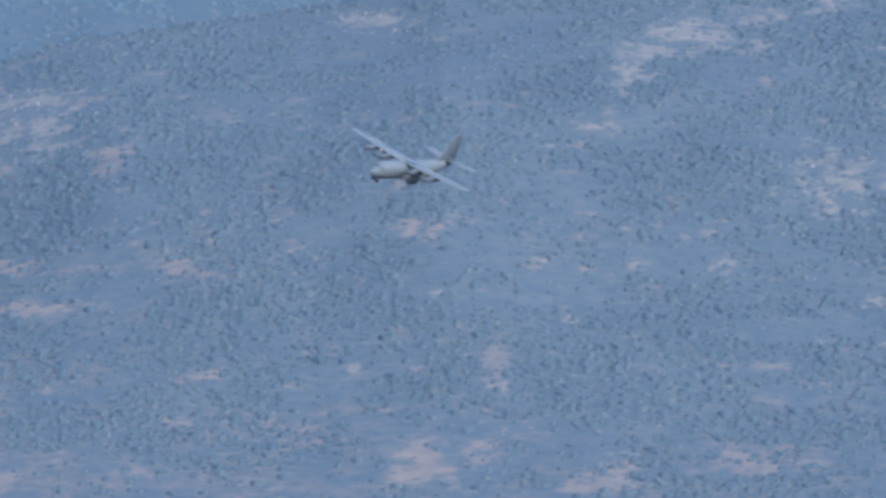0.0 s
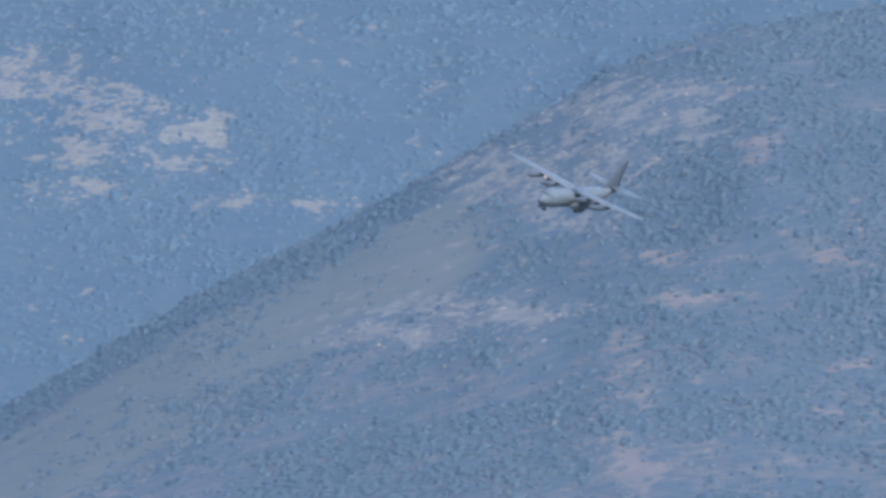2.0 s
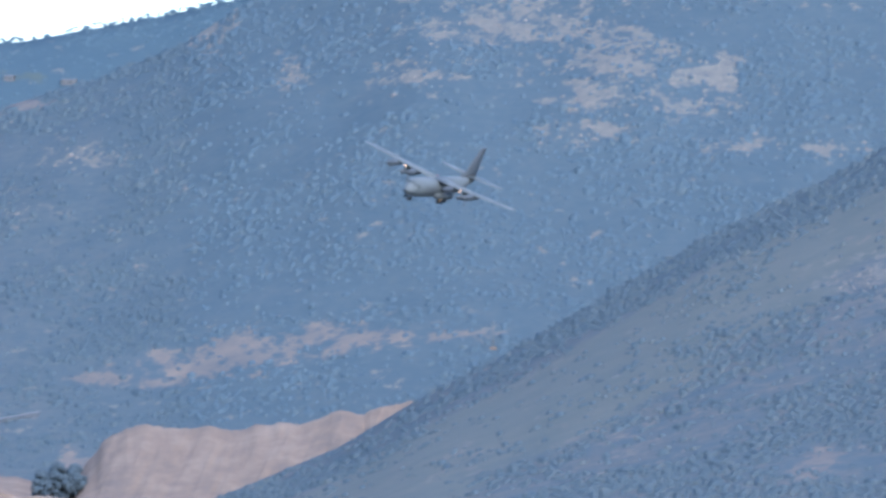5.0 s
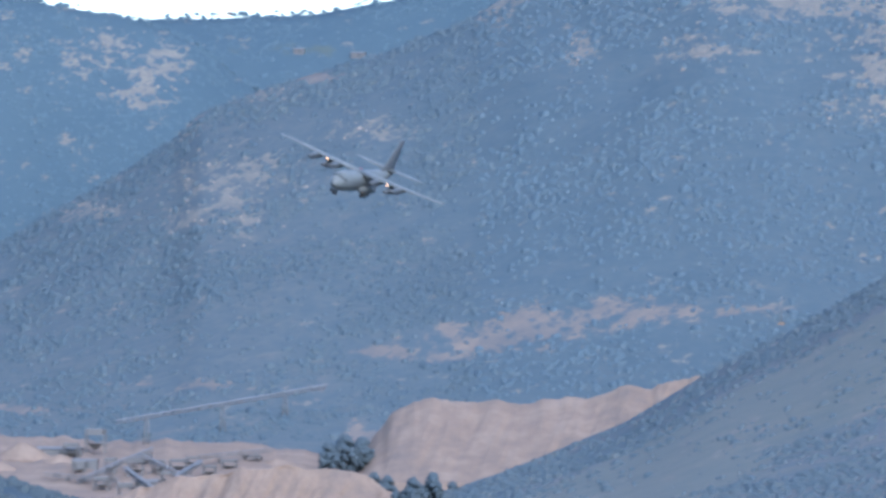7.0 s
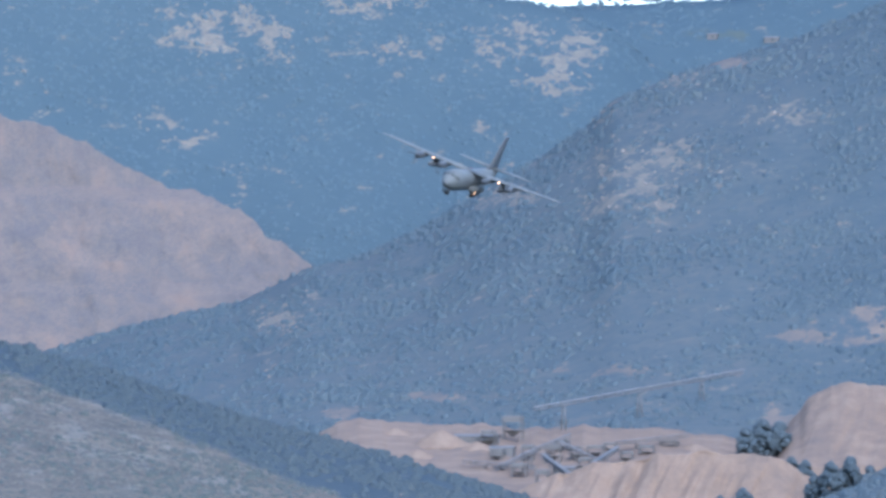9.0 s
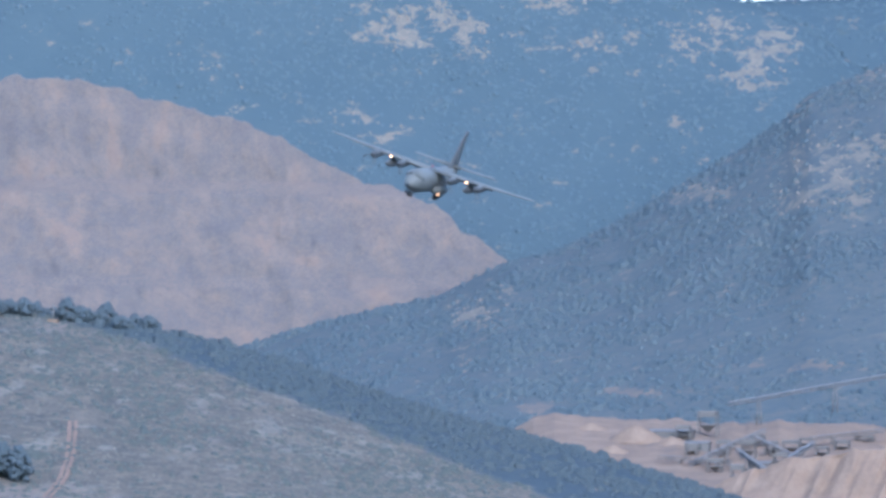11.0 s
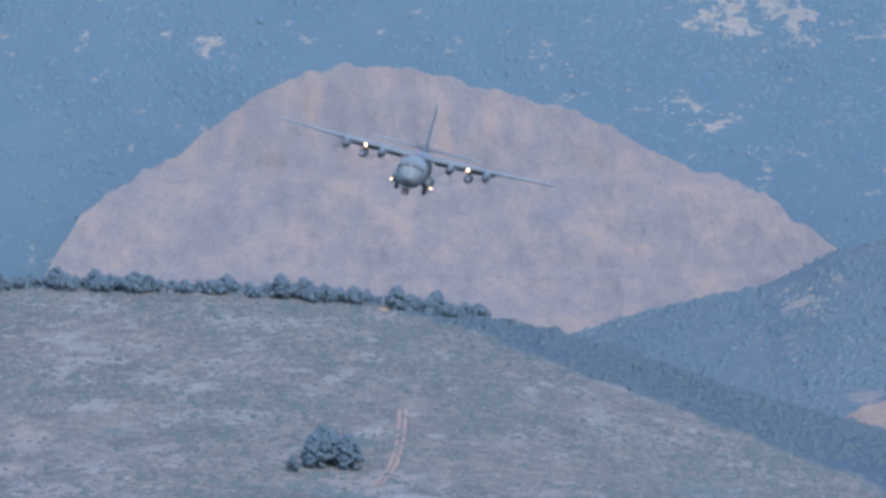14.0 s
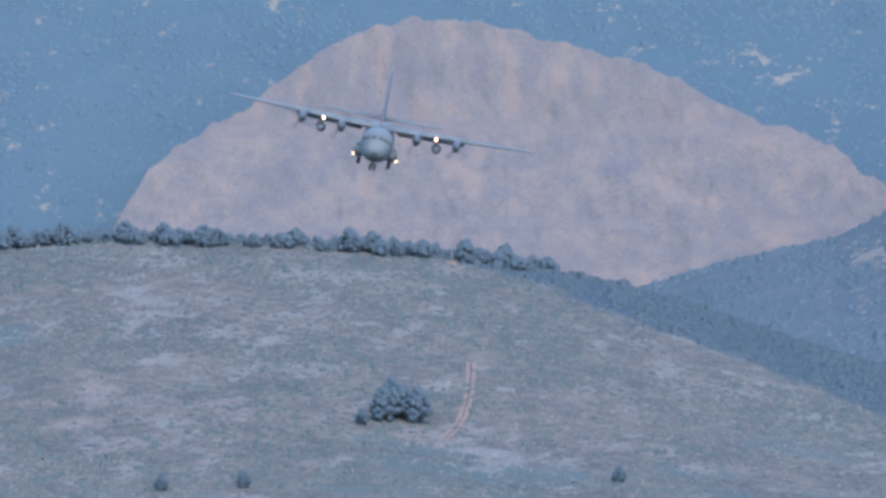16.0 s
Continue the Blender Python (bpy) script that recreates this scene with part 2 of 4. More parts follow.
def crest_line(name, u):
    return np.interp(u, [p[0] for p in HILLS[name][0]], [p[1] for p in HILLS[name][0]])


def crest_height(name, u):
    return EYE[2] + np.tan(crest_line(name, u) / S) * HILLS[name][1]


def hill_height(name, u, r):
    rc, front, back = HILLS[name][1:]
    top = crest_height(name, u)
    d = np.where(r < rc, (rc - r) / front, (r - rc) / back)
    fall = np.clip(1 - d, 0, 1)
    shape = np.where(r < rc, 0.75 * fall ** 1.15 + 0.25 * (fall * fall * (3 - 2 * fall)), fall ** 1.2)
    return np.maximum(top, 0) * shape


CLIFF = [(3520, 60), (3527, 160), (3605, 208), (3655, 255), (3745, 293), (3775, 298), (3845, 328), (3965, 393), (4115, 438), (4285, 480),
         (4365, 486), (4445, 478), (4525, 448), (4615, 388), (4695, 328), (4815, 258), (4865, 218), (4930, 110), (4960, 20)]  # brow of the quarry


def ground_height(u, r):
    x, y = -np.sin(u / S) * r, np.cos(u / S) * r
    z = 1.5 * fbm(x, y, 220, 3, 3)
    for k, name in enumerate(HILLS):
        h = hill_height(name, u, r)
        big = 0.05 if name == "front" else 0.075
        rise = np.clip(h / np.maximum(crest_height(name, u), 1.0), 0, 1)
        h = h * (1 + big * (0.12 + 3.5 * rise * (1 - rise)) * fbm(x, y * 0.6, 160, 20 + k, 4)) - 2.0 * (1 - rise)
        z = np.maximum(z, h)
    near = np.clip(1 - r / 700.0, 0, 1)
    return np.maximum(z, (EYE[2] - 1.7) * near * near * (3 - 2 * near))


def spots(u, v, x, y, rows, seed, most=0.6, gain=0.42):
    """How far each place lies inside loose patches fitted to the camera's view (pixels left, up, half width, half
    height).
    """
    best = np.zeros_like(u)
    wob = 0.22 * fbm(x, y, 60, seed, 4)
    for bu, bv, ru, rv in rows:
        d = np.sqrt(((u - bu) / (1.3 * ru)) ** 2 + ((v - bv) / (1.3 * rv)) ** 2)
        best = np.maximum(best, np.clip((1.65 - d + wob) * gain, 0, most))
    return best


# Patches placed by pixel position as seen from the camera, hill by hill.
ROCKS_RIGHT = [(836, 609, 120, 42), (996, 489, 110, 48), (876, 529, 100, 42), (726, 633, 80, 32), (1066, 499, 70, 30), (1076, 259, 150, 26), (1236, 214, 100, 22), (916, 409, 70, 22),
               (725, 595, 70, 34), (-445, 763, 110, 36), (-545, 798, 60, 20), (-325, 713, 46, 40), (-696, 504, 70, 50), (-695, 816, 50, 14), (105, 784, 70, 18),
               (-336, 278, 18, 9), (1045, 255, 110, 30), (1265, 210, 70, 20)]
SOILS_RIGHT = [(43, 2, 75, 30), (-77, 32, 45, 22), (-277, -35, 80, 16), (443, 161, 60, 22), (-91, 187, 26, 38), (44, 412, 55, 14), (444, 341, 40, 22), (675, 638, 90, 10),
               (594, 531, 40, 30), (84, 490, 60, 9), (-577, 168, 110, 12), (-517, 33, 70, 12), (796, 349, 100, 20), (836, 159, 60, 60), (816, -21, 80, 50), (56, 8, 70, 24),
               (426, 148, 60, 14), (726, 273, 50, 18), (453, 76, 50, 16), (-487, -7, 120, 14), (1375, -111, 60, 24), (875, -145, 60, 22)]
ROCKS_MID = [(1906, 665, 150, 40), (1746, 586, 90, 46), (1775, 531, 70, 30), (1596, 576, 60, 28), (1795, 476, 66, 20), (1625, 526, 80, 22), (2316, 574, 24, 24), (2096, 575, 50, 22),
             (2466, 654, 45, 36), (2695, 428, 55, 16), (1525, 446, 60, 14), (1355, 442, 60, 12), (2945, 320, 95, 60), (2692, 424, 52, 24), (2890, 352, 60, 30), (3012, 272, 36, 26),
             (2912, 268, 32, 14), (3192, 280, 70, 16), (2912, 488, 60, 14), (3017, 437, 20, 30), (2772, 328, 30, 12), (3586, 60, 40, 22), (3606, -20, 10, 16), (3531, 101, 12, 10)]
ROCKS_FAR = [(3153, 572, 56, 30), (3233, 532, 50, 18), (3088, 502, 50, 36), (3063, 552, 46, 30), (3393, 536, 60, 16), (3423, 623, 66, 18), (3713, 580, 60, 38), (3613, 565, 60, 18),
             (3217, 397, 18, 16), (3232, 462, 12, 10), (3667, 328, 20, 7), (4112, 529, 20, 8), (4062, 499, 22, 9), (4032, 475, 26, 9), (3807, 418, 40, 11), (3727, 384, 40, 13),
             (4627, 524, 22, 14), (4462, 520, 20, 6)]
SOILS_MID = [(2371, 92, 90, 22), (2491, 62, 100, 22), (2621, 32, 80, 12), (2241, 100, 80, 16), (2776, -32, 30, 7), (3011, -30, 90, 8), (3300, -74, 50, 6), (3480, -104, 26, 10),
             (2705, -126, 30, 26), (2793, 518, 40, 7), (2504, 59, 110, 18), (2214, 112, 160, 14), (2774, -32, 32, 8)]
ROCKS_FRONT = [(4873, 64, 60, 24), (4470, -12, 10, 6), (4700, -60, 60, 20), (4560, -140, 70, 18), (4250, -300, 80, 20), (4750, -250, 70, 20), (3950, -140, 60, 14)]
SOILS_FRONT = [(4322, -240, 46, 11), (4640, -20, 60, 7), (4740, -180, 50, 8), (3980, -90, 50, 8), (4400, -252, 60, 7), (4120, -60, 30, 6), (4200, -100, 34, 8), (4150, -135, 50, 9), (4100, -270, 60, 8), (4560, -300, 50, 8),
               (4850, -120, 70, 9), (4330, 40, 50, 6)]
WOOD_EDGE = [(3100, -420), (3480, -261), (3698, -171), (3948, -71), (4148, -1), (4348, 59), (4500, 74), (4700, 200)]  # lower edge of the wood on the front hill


def wooded_front(u, v, x, y):
    edge = np.interp(u, [p[0] for p in WOOD_EDGE], [p[1] for p in WOOD_EDGE])
    return np.clip((v - edge + 14 * fbm(x, y, 14, 31, 3)) / 10.0, 0, 1)


def build_terrain():
    fine = np.arange(-1100, 5500, 9.0) / S
    rest = np.linspace(fine[-1], fine[0] + 2 * math.pi, 90)[1:-1]
    az = np.concatenate([fine, rest])
    r = np.concatenate([np.array([0.01, 12.0, 60, 150, 300, 450, 600, 750, 1000, 1300, 1600, 1900]), np.arange(2000, 4990, 11.0)])
    a, rr = np.meshgrid(az, r, indexing="ij")
    turn = np.where(a > math.pi, a - 2 * math.pi, a)
    u = turn * S
    z = ground_height(u, rr)
    x, y = -np.sin(a) * rr, np.cos(a) * rr
    n_a, n_r = a.shape
    me = bpy.data.meshes.new("ground")
    co = np.stack([x, y, z], -1).reshape(-1, 3)
    i, j = np.meshgrid(np.arange(n_a), np.arange(n_r - 1), indexing="ij")
    i2 = (i + 1) % n_a
    quads = np.stack([i * n_r + j, i * n_r + j + 1, i2 * n_r + j + 1, i2 * n_r + j], -1).reshape(-1, 4)
    me.from_pydata(co.tolist(), [], quads.tolist())
    for name, vals in covers(u, rr, x, y, z).items():
        me.attributes.new(name, "FLOAT", "POINT").data.foreach_set("value", vals.astype(np.float32).ravel())
    me.polygons.foreach_set("use_smooth", np.ones(len(me.polygons), bool))
    me.materials.append(M_HILL)
    return tagged(new("ground", me), "hazy scrub-covered hills and valley floor", "hills", kind="structure")


def owner(u, r):
    """Which hill stands at a place: an index into HILLS, or -1 on the valley floor."""
    h = np.stack([hill_height(k, u, r) for k in HILLS])
    return np.where(h.max(0) < 3.0, -1, h.argmax(0))


def covers(u, r, x, y, z):
    v = np.arctan2(z - EYE[2], r) * S
    own = owner(u, r)
    right, front = own == 0, own == 4
    depth = crest_line("right", u) - v
    wood = np.where(front, wooded_front(u, v, x, y), 0)
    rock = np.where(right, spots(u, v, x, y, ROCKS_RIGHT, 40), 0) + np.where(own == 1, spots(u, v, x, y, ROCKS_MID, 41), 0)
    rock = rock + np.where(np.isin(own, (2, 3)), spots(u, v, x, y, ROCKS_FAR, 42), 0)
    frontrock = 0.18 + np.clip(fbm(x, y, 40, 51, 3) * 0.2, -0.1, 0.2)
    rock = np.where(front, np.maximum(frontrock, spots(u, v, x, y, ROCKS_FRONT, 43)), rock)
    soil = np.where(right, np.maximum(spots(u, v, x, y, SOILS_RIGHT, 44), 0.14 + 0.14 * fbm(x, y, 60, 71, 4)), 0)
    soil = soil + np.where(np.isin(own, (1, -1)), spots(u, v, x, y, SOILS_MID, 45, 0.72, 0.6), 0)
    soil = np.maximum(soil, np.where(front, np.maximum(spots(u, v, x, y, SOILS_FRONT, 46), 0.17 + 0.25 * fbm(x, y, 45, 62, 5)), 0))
    floor = ((own == -1) & (r > 3300) & (u > 2400) & (u < 3600)).astype(float)
    soil = np.maximum(soil, floor * np.clip(0.9 + fbm(x, y, 30, 66, 3) * 0.6, 0, 1))
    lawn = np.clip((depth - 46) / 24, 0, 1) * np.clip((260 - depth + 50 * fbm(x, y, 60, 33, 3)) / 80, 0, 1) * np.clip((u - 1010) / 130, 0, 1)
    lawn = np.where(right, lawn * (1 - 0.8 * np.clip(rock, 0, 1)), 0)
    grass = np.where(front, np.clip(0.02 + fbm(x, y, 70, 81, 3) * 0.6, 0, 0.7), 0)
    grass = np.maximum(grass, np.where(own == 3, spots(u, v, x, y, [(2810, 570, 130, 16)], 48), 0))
    stony = np.where(right, np.clip(0.55 - v / 1200.0 + 0.3 * fbm(x, y, 120, 36, 3) + 0.35 * lawn, 0, 1), np.where(own == 1, 0.1, 0))
    band = np.where(right, np.clip((56 - depth) / 16, 0, 1) * (0.15 + 0.35 * np.clip((u - 1000) / 150, 0, 1)), 0)
    bare = 1 - wood
    # wood: share of painted haze, full on the far hills, part on the middle
    return {"rock": np.clip(rock, 0, 1) * bare, "soil": np.clip(soil, 0, 1) * bare, "grass": np.clip(grass, 0, 1) * bare, "lawn": lawn, "stony": stony,
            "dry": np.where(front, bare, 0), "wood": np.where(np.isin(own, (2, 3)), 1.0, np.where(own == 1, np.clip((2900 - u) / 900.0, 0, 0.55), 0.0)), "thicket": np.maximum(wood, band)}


def blob_template(rng):
    """A small ragged crown: a dome with uneven corners, its foot in the undergrowth."""
    ring = [(math.cos(k * math.pi / 2), math.sin(k * math.pi / 2), -0.9) for k in range(4)]
    ring += [(0.72 * math.cos((k + 0.5) * math.pi / 2), 0.72 * math.sin((k + 0.5) * math.pi / 2), 0.35) for k in range(4)]
    co = np.array(ring + [(0, 0, 0.85)])
    co = co * rng.uniform(0.75, 1.25, (9, 1)) + rng.uniform(-0.18, 0.18, (9, 3))
    fa = [(k, (k + 1) % 4, 4 + k) for k in range(4)] + [((k + 1) % 4, 4 + (k + 1) % 4, 4 + k) for k in range(4)]
    fa += [(4 + k, 4 + (k + 1) % 4, 8) for k in range(4)]
    return co, np.array(fa)


def scatter(name, label, u, r, sizes, tall, material, seed, category="trees"):
    """A growth of many small crowns in one mesh, standing on the ground."""
    rng = np.random.RandomState(seed)
    kinds = [blob_template(rng) for _ in range(12)]
    z = ground_height(u, r)
    base = np.stack([-np.sin(u / S) * r, np.cos(u / S) * r, z], 1)
    cos, fas, start = [], [], 0
    which = rng.randint(0, 12, len(u))
    for k, (co, fa) in enumerate(kinds):
        m = which == k
        n = m.sum()
        if not n:
            continue
        t = rng.uniform(0, 2 * math.pi, n)
        w = sizes[m]
        h = w * rng.uniform(tall[0], tall[1], n)
        w2 = w * rng.uniform(0.8, 1.35, n)
        X = co[None, :, 0] * w[:, None]
        Y = co[None, :, 1] * w2[:, None]
        c, s = np.cos(t)[:, None], np.sin(t)[:, None]
        Z = (co[None, :, 2] + 0.4) * h[:, None]
        Z[:, :4] = -0.8 * w[:, None]
        P = np.stack([X * c - Y * s, X * s + Y * c, Z], -1) + base[m][:, None, :]
        cos.append(P.reshape(-1, 3))
        fas.append((fa[None] + (np.arange(n) * len(co))[:, None, None] + start).reshape(-1, 3))
        start += n * len(co)
    co, fa = np.concatenate(cos), np.concatenate(fas)
    me = bpy.data.meshes.new(name)
    me.vertices.add(len(co))
    me.vertices.foreach_set("co", co.astype(np.float32).ravel())
    me.loops.add(len(fa) * 3)
    me.loops.foreach_set("vertex_index", fa.astype(np.int32).ravel())
    me.polygons.add(len(fa))
    me.polygons.foreach_set("loop_start", np.arange(0, len(fa) * 3, 3, dtype=np.int32))
    me.polygons.foreach_set("use_smooth", np.ones(len(fa), bool))
    me.update(calc_edges=True)
    me.materials.append(material)
    return tagged(new(name, me), label, category, kind="stuff")


def grow(name, label, u0, u1, r0, r1, count, size, tall, material, seed, thin=0.9, category="trees", ids=None, wood=None, stony=False):
    rng = np.random.RandomState(seed)
    u = rng.uniform(u0, u1, count)
    r = np.sqrt(rng.uniform(r0 * r0, r1 * r1, count))
    z = ground_height(u, r)
    x, y = -np.sin(u / S) * r, np.cos(u / S) * r
    cov = covers(u, r, x, y, z)
    own = owner(u, r)
    bare = np.clip((cov["rock"] + cov["soil"] - 0.18) * 2.2 + cov["lawn"] * 1.05 + cov["grass"] * 0.3, 0, 1)
    gaps = np.clip(fbm(x, y, 34, seed, 5) * 1.1 + 0.8 - 0.3 * cov["stony"], 0.12, 1)
    v = np.arctan2(z - EYE[2], r) * S
    keep = np.isin(own, ids) & ~quarried(u, r) & (rng.uniform(0, 1, count) > bare * thin) & (rng.uniform(0, 1, count) < gaps)
    if stony:
        keep = np.isin(own, ids) & (rng.uniform(0, 1, count) < (1.4 * cov["rock"]) ** (1.0 if 4 in ids else 2.0)) & ~quarried(u, r)
    if wood is not None:
        keep &= (wooded_front(u, v, x, y) > 0.5) == wood
    u, r = u[keep], r[keep]
    big = rng.uniform(size[0], size[1], len(u)) * (0.75 + 0.5 * rng.uniform(0, 1, len(u)) ** 3)
    return scatter(name, label, u, r, big, tall, material, seed + 1, category)


def quarried(u, r):
    """Where the diggings keep the ground bare."""
    pit = (u > 2080) & (u < 2690) & (r > 3480) & (r < 3735)
    floor = (u > 2690) & (u < 3450) & (r > 3380) & (r < 3735)
    cliff = (u > 3500) & (u < 4950) & (r > 4318) & (r < 4452)
    return pit | floor | cliff


build_terrain()
# leaf colours carry haze blue, most of it in the farthest woods
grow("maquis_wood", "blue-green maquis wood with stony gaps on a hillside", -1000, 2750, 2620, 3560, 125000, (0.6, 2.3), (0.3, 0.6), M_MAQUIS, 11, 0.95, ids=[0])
grow("pine_wood", "dense pine wood high on a mountain, haze in its blue-grey colour", 0, 2500, 3600, 4330, 56000, (0.7, 2.5), (0.3, 0.65), M_HAZED_PINE, 12, 0.95, ids=[1, -1])
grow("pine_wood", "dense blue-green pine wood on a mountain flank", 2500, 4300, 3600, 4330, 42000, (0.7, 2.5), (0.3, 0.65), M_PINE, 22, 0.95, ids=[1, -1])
grow("pine_wood", "distant pine wood on a mountain, blue haze in its colour", 2400, 5400, 4360, 4902, 56000, (0.8, 2.2), (0.14, 0.28), M_FAR_HAZED_PINE, 13, ids=[2, 3])
grow("scrub", "low dry scrub bushes on a stony hill", 2700, 5200, 2060, 2520, 46000, (0.3, 1.2), (0.3, 0.6), M_BUSH, 14, 0.45, "bushes", ids=[4], wood=False)
grow("evergreen_wood", "dark evergreen wood along the ridge of a stony hill", 2700, 4700, 2060, 2560, 26000, (0.8, 1.8), (0.4, 0.7), M_OAK, 15, 0.9, ids=[4], wood=True)
grow("limestone_boulders", "pale weathered limestone boulders on a hillside", -1000, 1500, 2620, 3520, 60000, (0.3, 1.0), (0.35, 0.7), M_STONE, 16, category="rocks", ids=[0], stony=True)
grow("limestone_boulders", "pale weathered limestone outcrops on a mountain", 1000, 4300, 3640, 4720, 90000, (0.4, 1.3), (0.35, 0.7), M_STONE, 17, category="rocks", ids=[1, 2], stony=True)
grow("limestone_boulders", "scattered pale limestone boulders on a stony hill", 3300, 5200, 2060, 2520, 60000, (0.15, 0.55), (0.4, 0.8), M_FIELDSTONE, 18, category="rocks", ids=[4], wood=False, stony=True)


# ---- helpers for things ----
def part(name, bm, material, parent, label="", smooth=True):
    me = bpy.data.meshes.new(name)
    bm.normal_update()
    bm.to_mesh(me)
    bm.free()
    me.materials.append(material)
    if smooth:
        me.polygons.foreach_set("use_smooth", np.ones(len(me.polygons), bool))
    ob = new(name, me)
    ob.parent = parent
    return tagged(ob, label)


def loft(rings, close=True, caps=True):
    """A skin over rings of points, each ring with the same number of points."""
    bm = bmesh.new()
    vs = [[bm.verts.new(p) for p in ring] for ring in rings]
    n = len(rings[0])
    for a, b in zip(vs, vs[1:]):
        for k in range(n if close else n - 1):
            bm.faces.new((a[k], a[(k + 1) % n], b[(k + 1) % n], b[k]))
    if caps:
        bm.faces.new(vs[0][::-1])
        bm.faces.new(vs[-1])
    bmesh.ops.recalc_face_normals(bm, faces=bm.faces)
    return bm


def oval(x, y, z, w, h, n=24, power=2.0):
    pts = []
    for k in range(n):
        a = 2 * math.pi * k / n
        c, s = math.cos(a), math.sin(a)
        pts.append((x, y + w * math.copysign(abs(c) ** (2 / power), c), z + h * math.copysign(abs(s) ** (2 / power), s)))
    return pts


def box(bm, cx, cy, cz, sx, sy, sz, m=None):
    g = bmesh.ops.create_cube(bm, size=1.0, matrix=(m or Matrix()) @ Matrix.Translation((cx, cy, cz)) @ Matrix.Diagonal((sx, sy, sz, 1)))
    return g["verts"]


def rod(bm, a, b, r, n=8, r2=None):
    a, b = Vector(a), Vector(b)
    q = (b - a).to_track_quat("Z", "Y").to_matrix().to_4x4()
    bmesh.ops.create_cone(bm, cap_ends=True, segments=n, radius1=r, radius2=r if r2 is None else r2, depth=(b - a).length,
                          matrix=Matrix.Translation((a + b) / 2) @ q)


def aerofoil(le, chord, thick, along, up):
    """A closed wing section from its leading edge; along points aft, up across it."""
    prof = [(0.0, 0.0), (0.02, 0.28), (0.1, 0.6), (0.3, 1.0), (0.6, 0.75), (1.0, 0.06), (1.0, -0.03), (0.6, -0.35), (0.3, -0.5), (0.1, -0.38), (0.02, -0.2)]
    le, along, up = Vector(le), Vector(along), Vector(up)
    return [le + along * chord * p + up * thick * q for p, q in prof]


# ---- the aircraft; x forward, y to its left, z up, the origin under the wing ----
aircraft = tagged(new("transport_aircraft"), "grey four-engined military transport aircraft, banking with its wheels down", "aircraft")


def build_aircraft():
    root = aircraft
    # fuselage: nose at x = 13, tail at x = -16.5
    st = [(13.0, -0.62, 0.12, 0.12), (12.8, -0.6, 0.55, 0.5), (12.3, -0.5, 0.98, 0.92), (11.5, -0.32, 1.42, 1.35), (10.6, -0.1, 1.75, 1.8),
          (9.6, 0.0, 2.0, 2.08), (8.2, 0.0, 2.14, 2.16), (4.0, 0.0, 2.16, 2.16), (-3.5, 0.0, 2.16, 2.16), (-5.5, 0.12, 2.1, 2.06), (-8.0, 0.5, 1.85, 1.72),
          (-10.5, 0.95, 1.5, 1.32), (-13.0, 1.42, 1.02, 0.9), (-15.2, 1.8, 0.5, 0.5), (-16.6, 2.0, 0.12, 0.16)]
    fus = part("fuselage", loft([oval(x, 0, z, w, h, 28, 2.15) for x, z, w, h in st]), M_GREY, root)
    bm = bmesh.new()
    for s in (-1, 1):
        for k, (x, y, z) in enumerate(((11.15, 0.45, 1.22), (10.95, 1.05, 1.02), (10.45, 1.55, 0.85))):
            box(bm, 0, 0, 0, 0.5, 0.52, 0.42, pose(x, s * y, z, 0, 40, s * (8 + 28 * k)))
    part("cockpit_glazing", bm, M_DARK, root, "dark cockpit windows")
    bm = loft([oval(12.99, 0, -0.6, 0.3, 0.3, 16), oval(13.12, 0, -0.6, 0.05, 0.05, 16)])
    part("radome", bm, M_FIN, root)
    # wings
    for s in (1, -1):
        rings = []
        for y, x_le, chord, z, th in ((0.0, 2.6, 4.9, 1.95, 0.62), (5.0, 2.6, 4.85, 2.1, 0.56), (11.5, 2.25, 4.0, 2.3, 0.42), (19.6, 1.55, 2.7, 2.58, 0.2), (20.2, 1.1, 1.9, 2.6, 0.1)):
            rings.append(aerofoil((x_le, s * y, z), chord, th, (-1, 0, -0.035), (0, 0, 1)))
        wing = part("wing", loft(rings), M_GREY, root)
        bm = loft([aerofoil((-1.85, s * y, z), 1.35, 0.16, (-0.86, 0, -0.5), (0.4, 0, 0.86)) for y, z in ((2.4, 1.75), (11.2, 2.02))])
        part("flap", bm, M_FIN, wing, "lowered wing flap")
        bm = loft([aerofoil((-1.55, s * y, z), 0.95, 0.12, (-0.98, 0, -0.12), (0.1, 0, 0.98)) for y, z in ((11.6, 2.22), (19.2, 2.48))])
        part("aileron", bm, M_GREY, wing)
        # external tank and pylon between the engines
        tank = part("fuel_tank", loft([oval(4.0 - 8.2 * k / 10, s * 7.7, 0.62, *(2 * [0.1 + 0.58 * math.sin(math.pi * min(max(k / 10, 0.03), 0.97)) ** 0.55]), 16) for k in range(11)]), M_FIN, root,
                    "dark grey underwing fuel tank")
        bm = bmesh.new()
        box(bm, 0.4, s * 7.7, 1.52, 2.6, 0.18, 1.0)
        part("pylon", bm, M_GREY, tank)
        # landing light under the leading edge
        lamp(root, "landing_light", 2.45, s * 7.5, 1.98, 0.2, "warm-white landing light glowing in its housing")
        # gear sponson, legs and wheels
        bm = loft([oval(x, s * 2.15, -1.35, w, h, 18, 2.4) for x, w, h in ((3.4, 0.08, 0.1), (2.9, 0.5, 0.5), (1.8, 0.78, 0.82), (-3.0, 0.78, 0.82), (-4.6, 0.45, 0.5), (-5.4, 0.08, 0.12))])
        part("gear_sponson", bm, M_GREY, root)
        gear = bmesh.new()
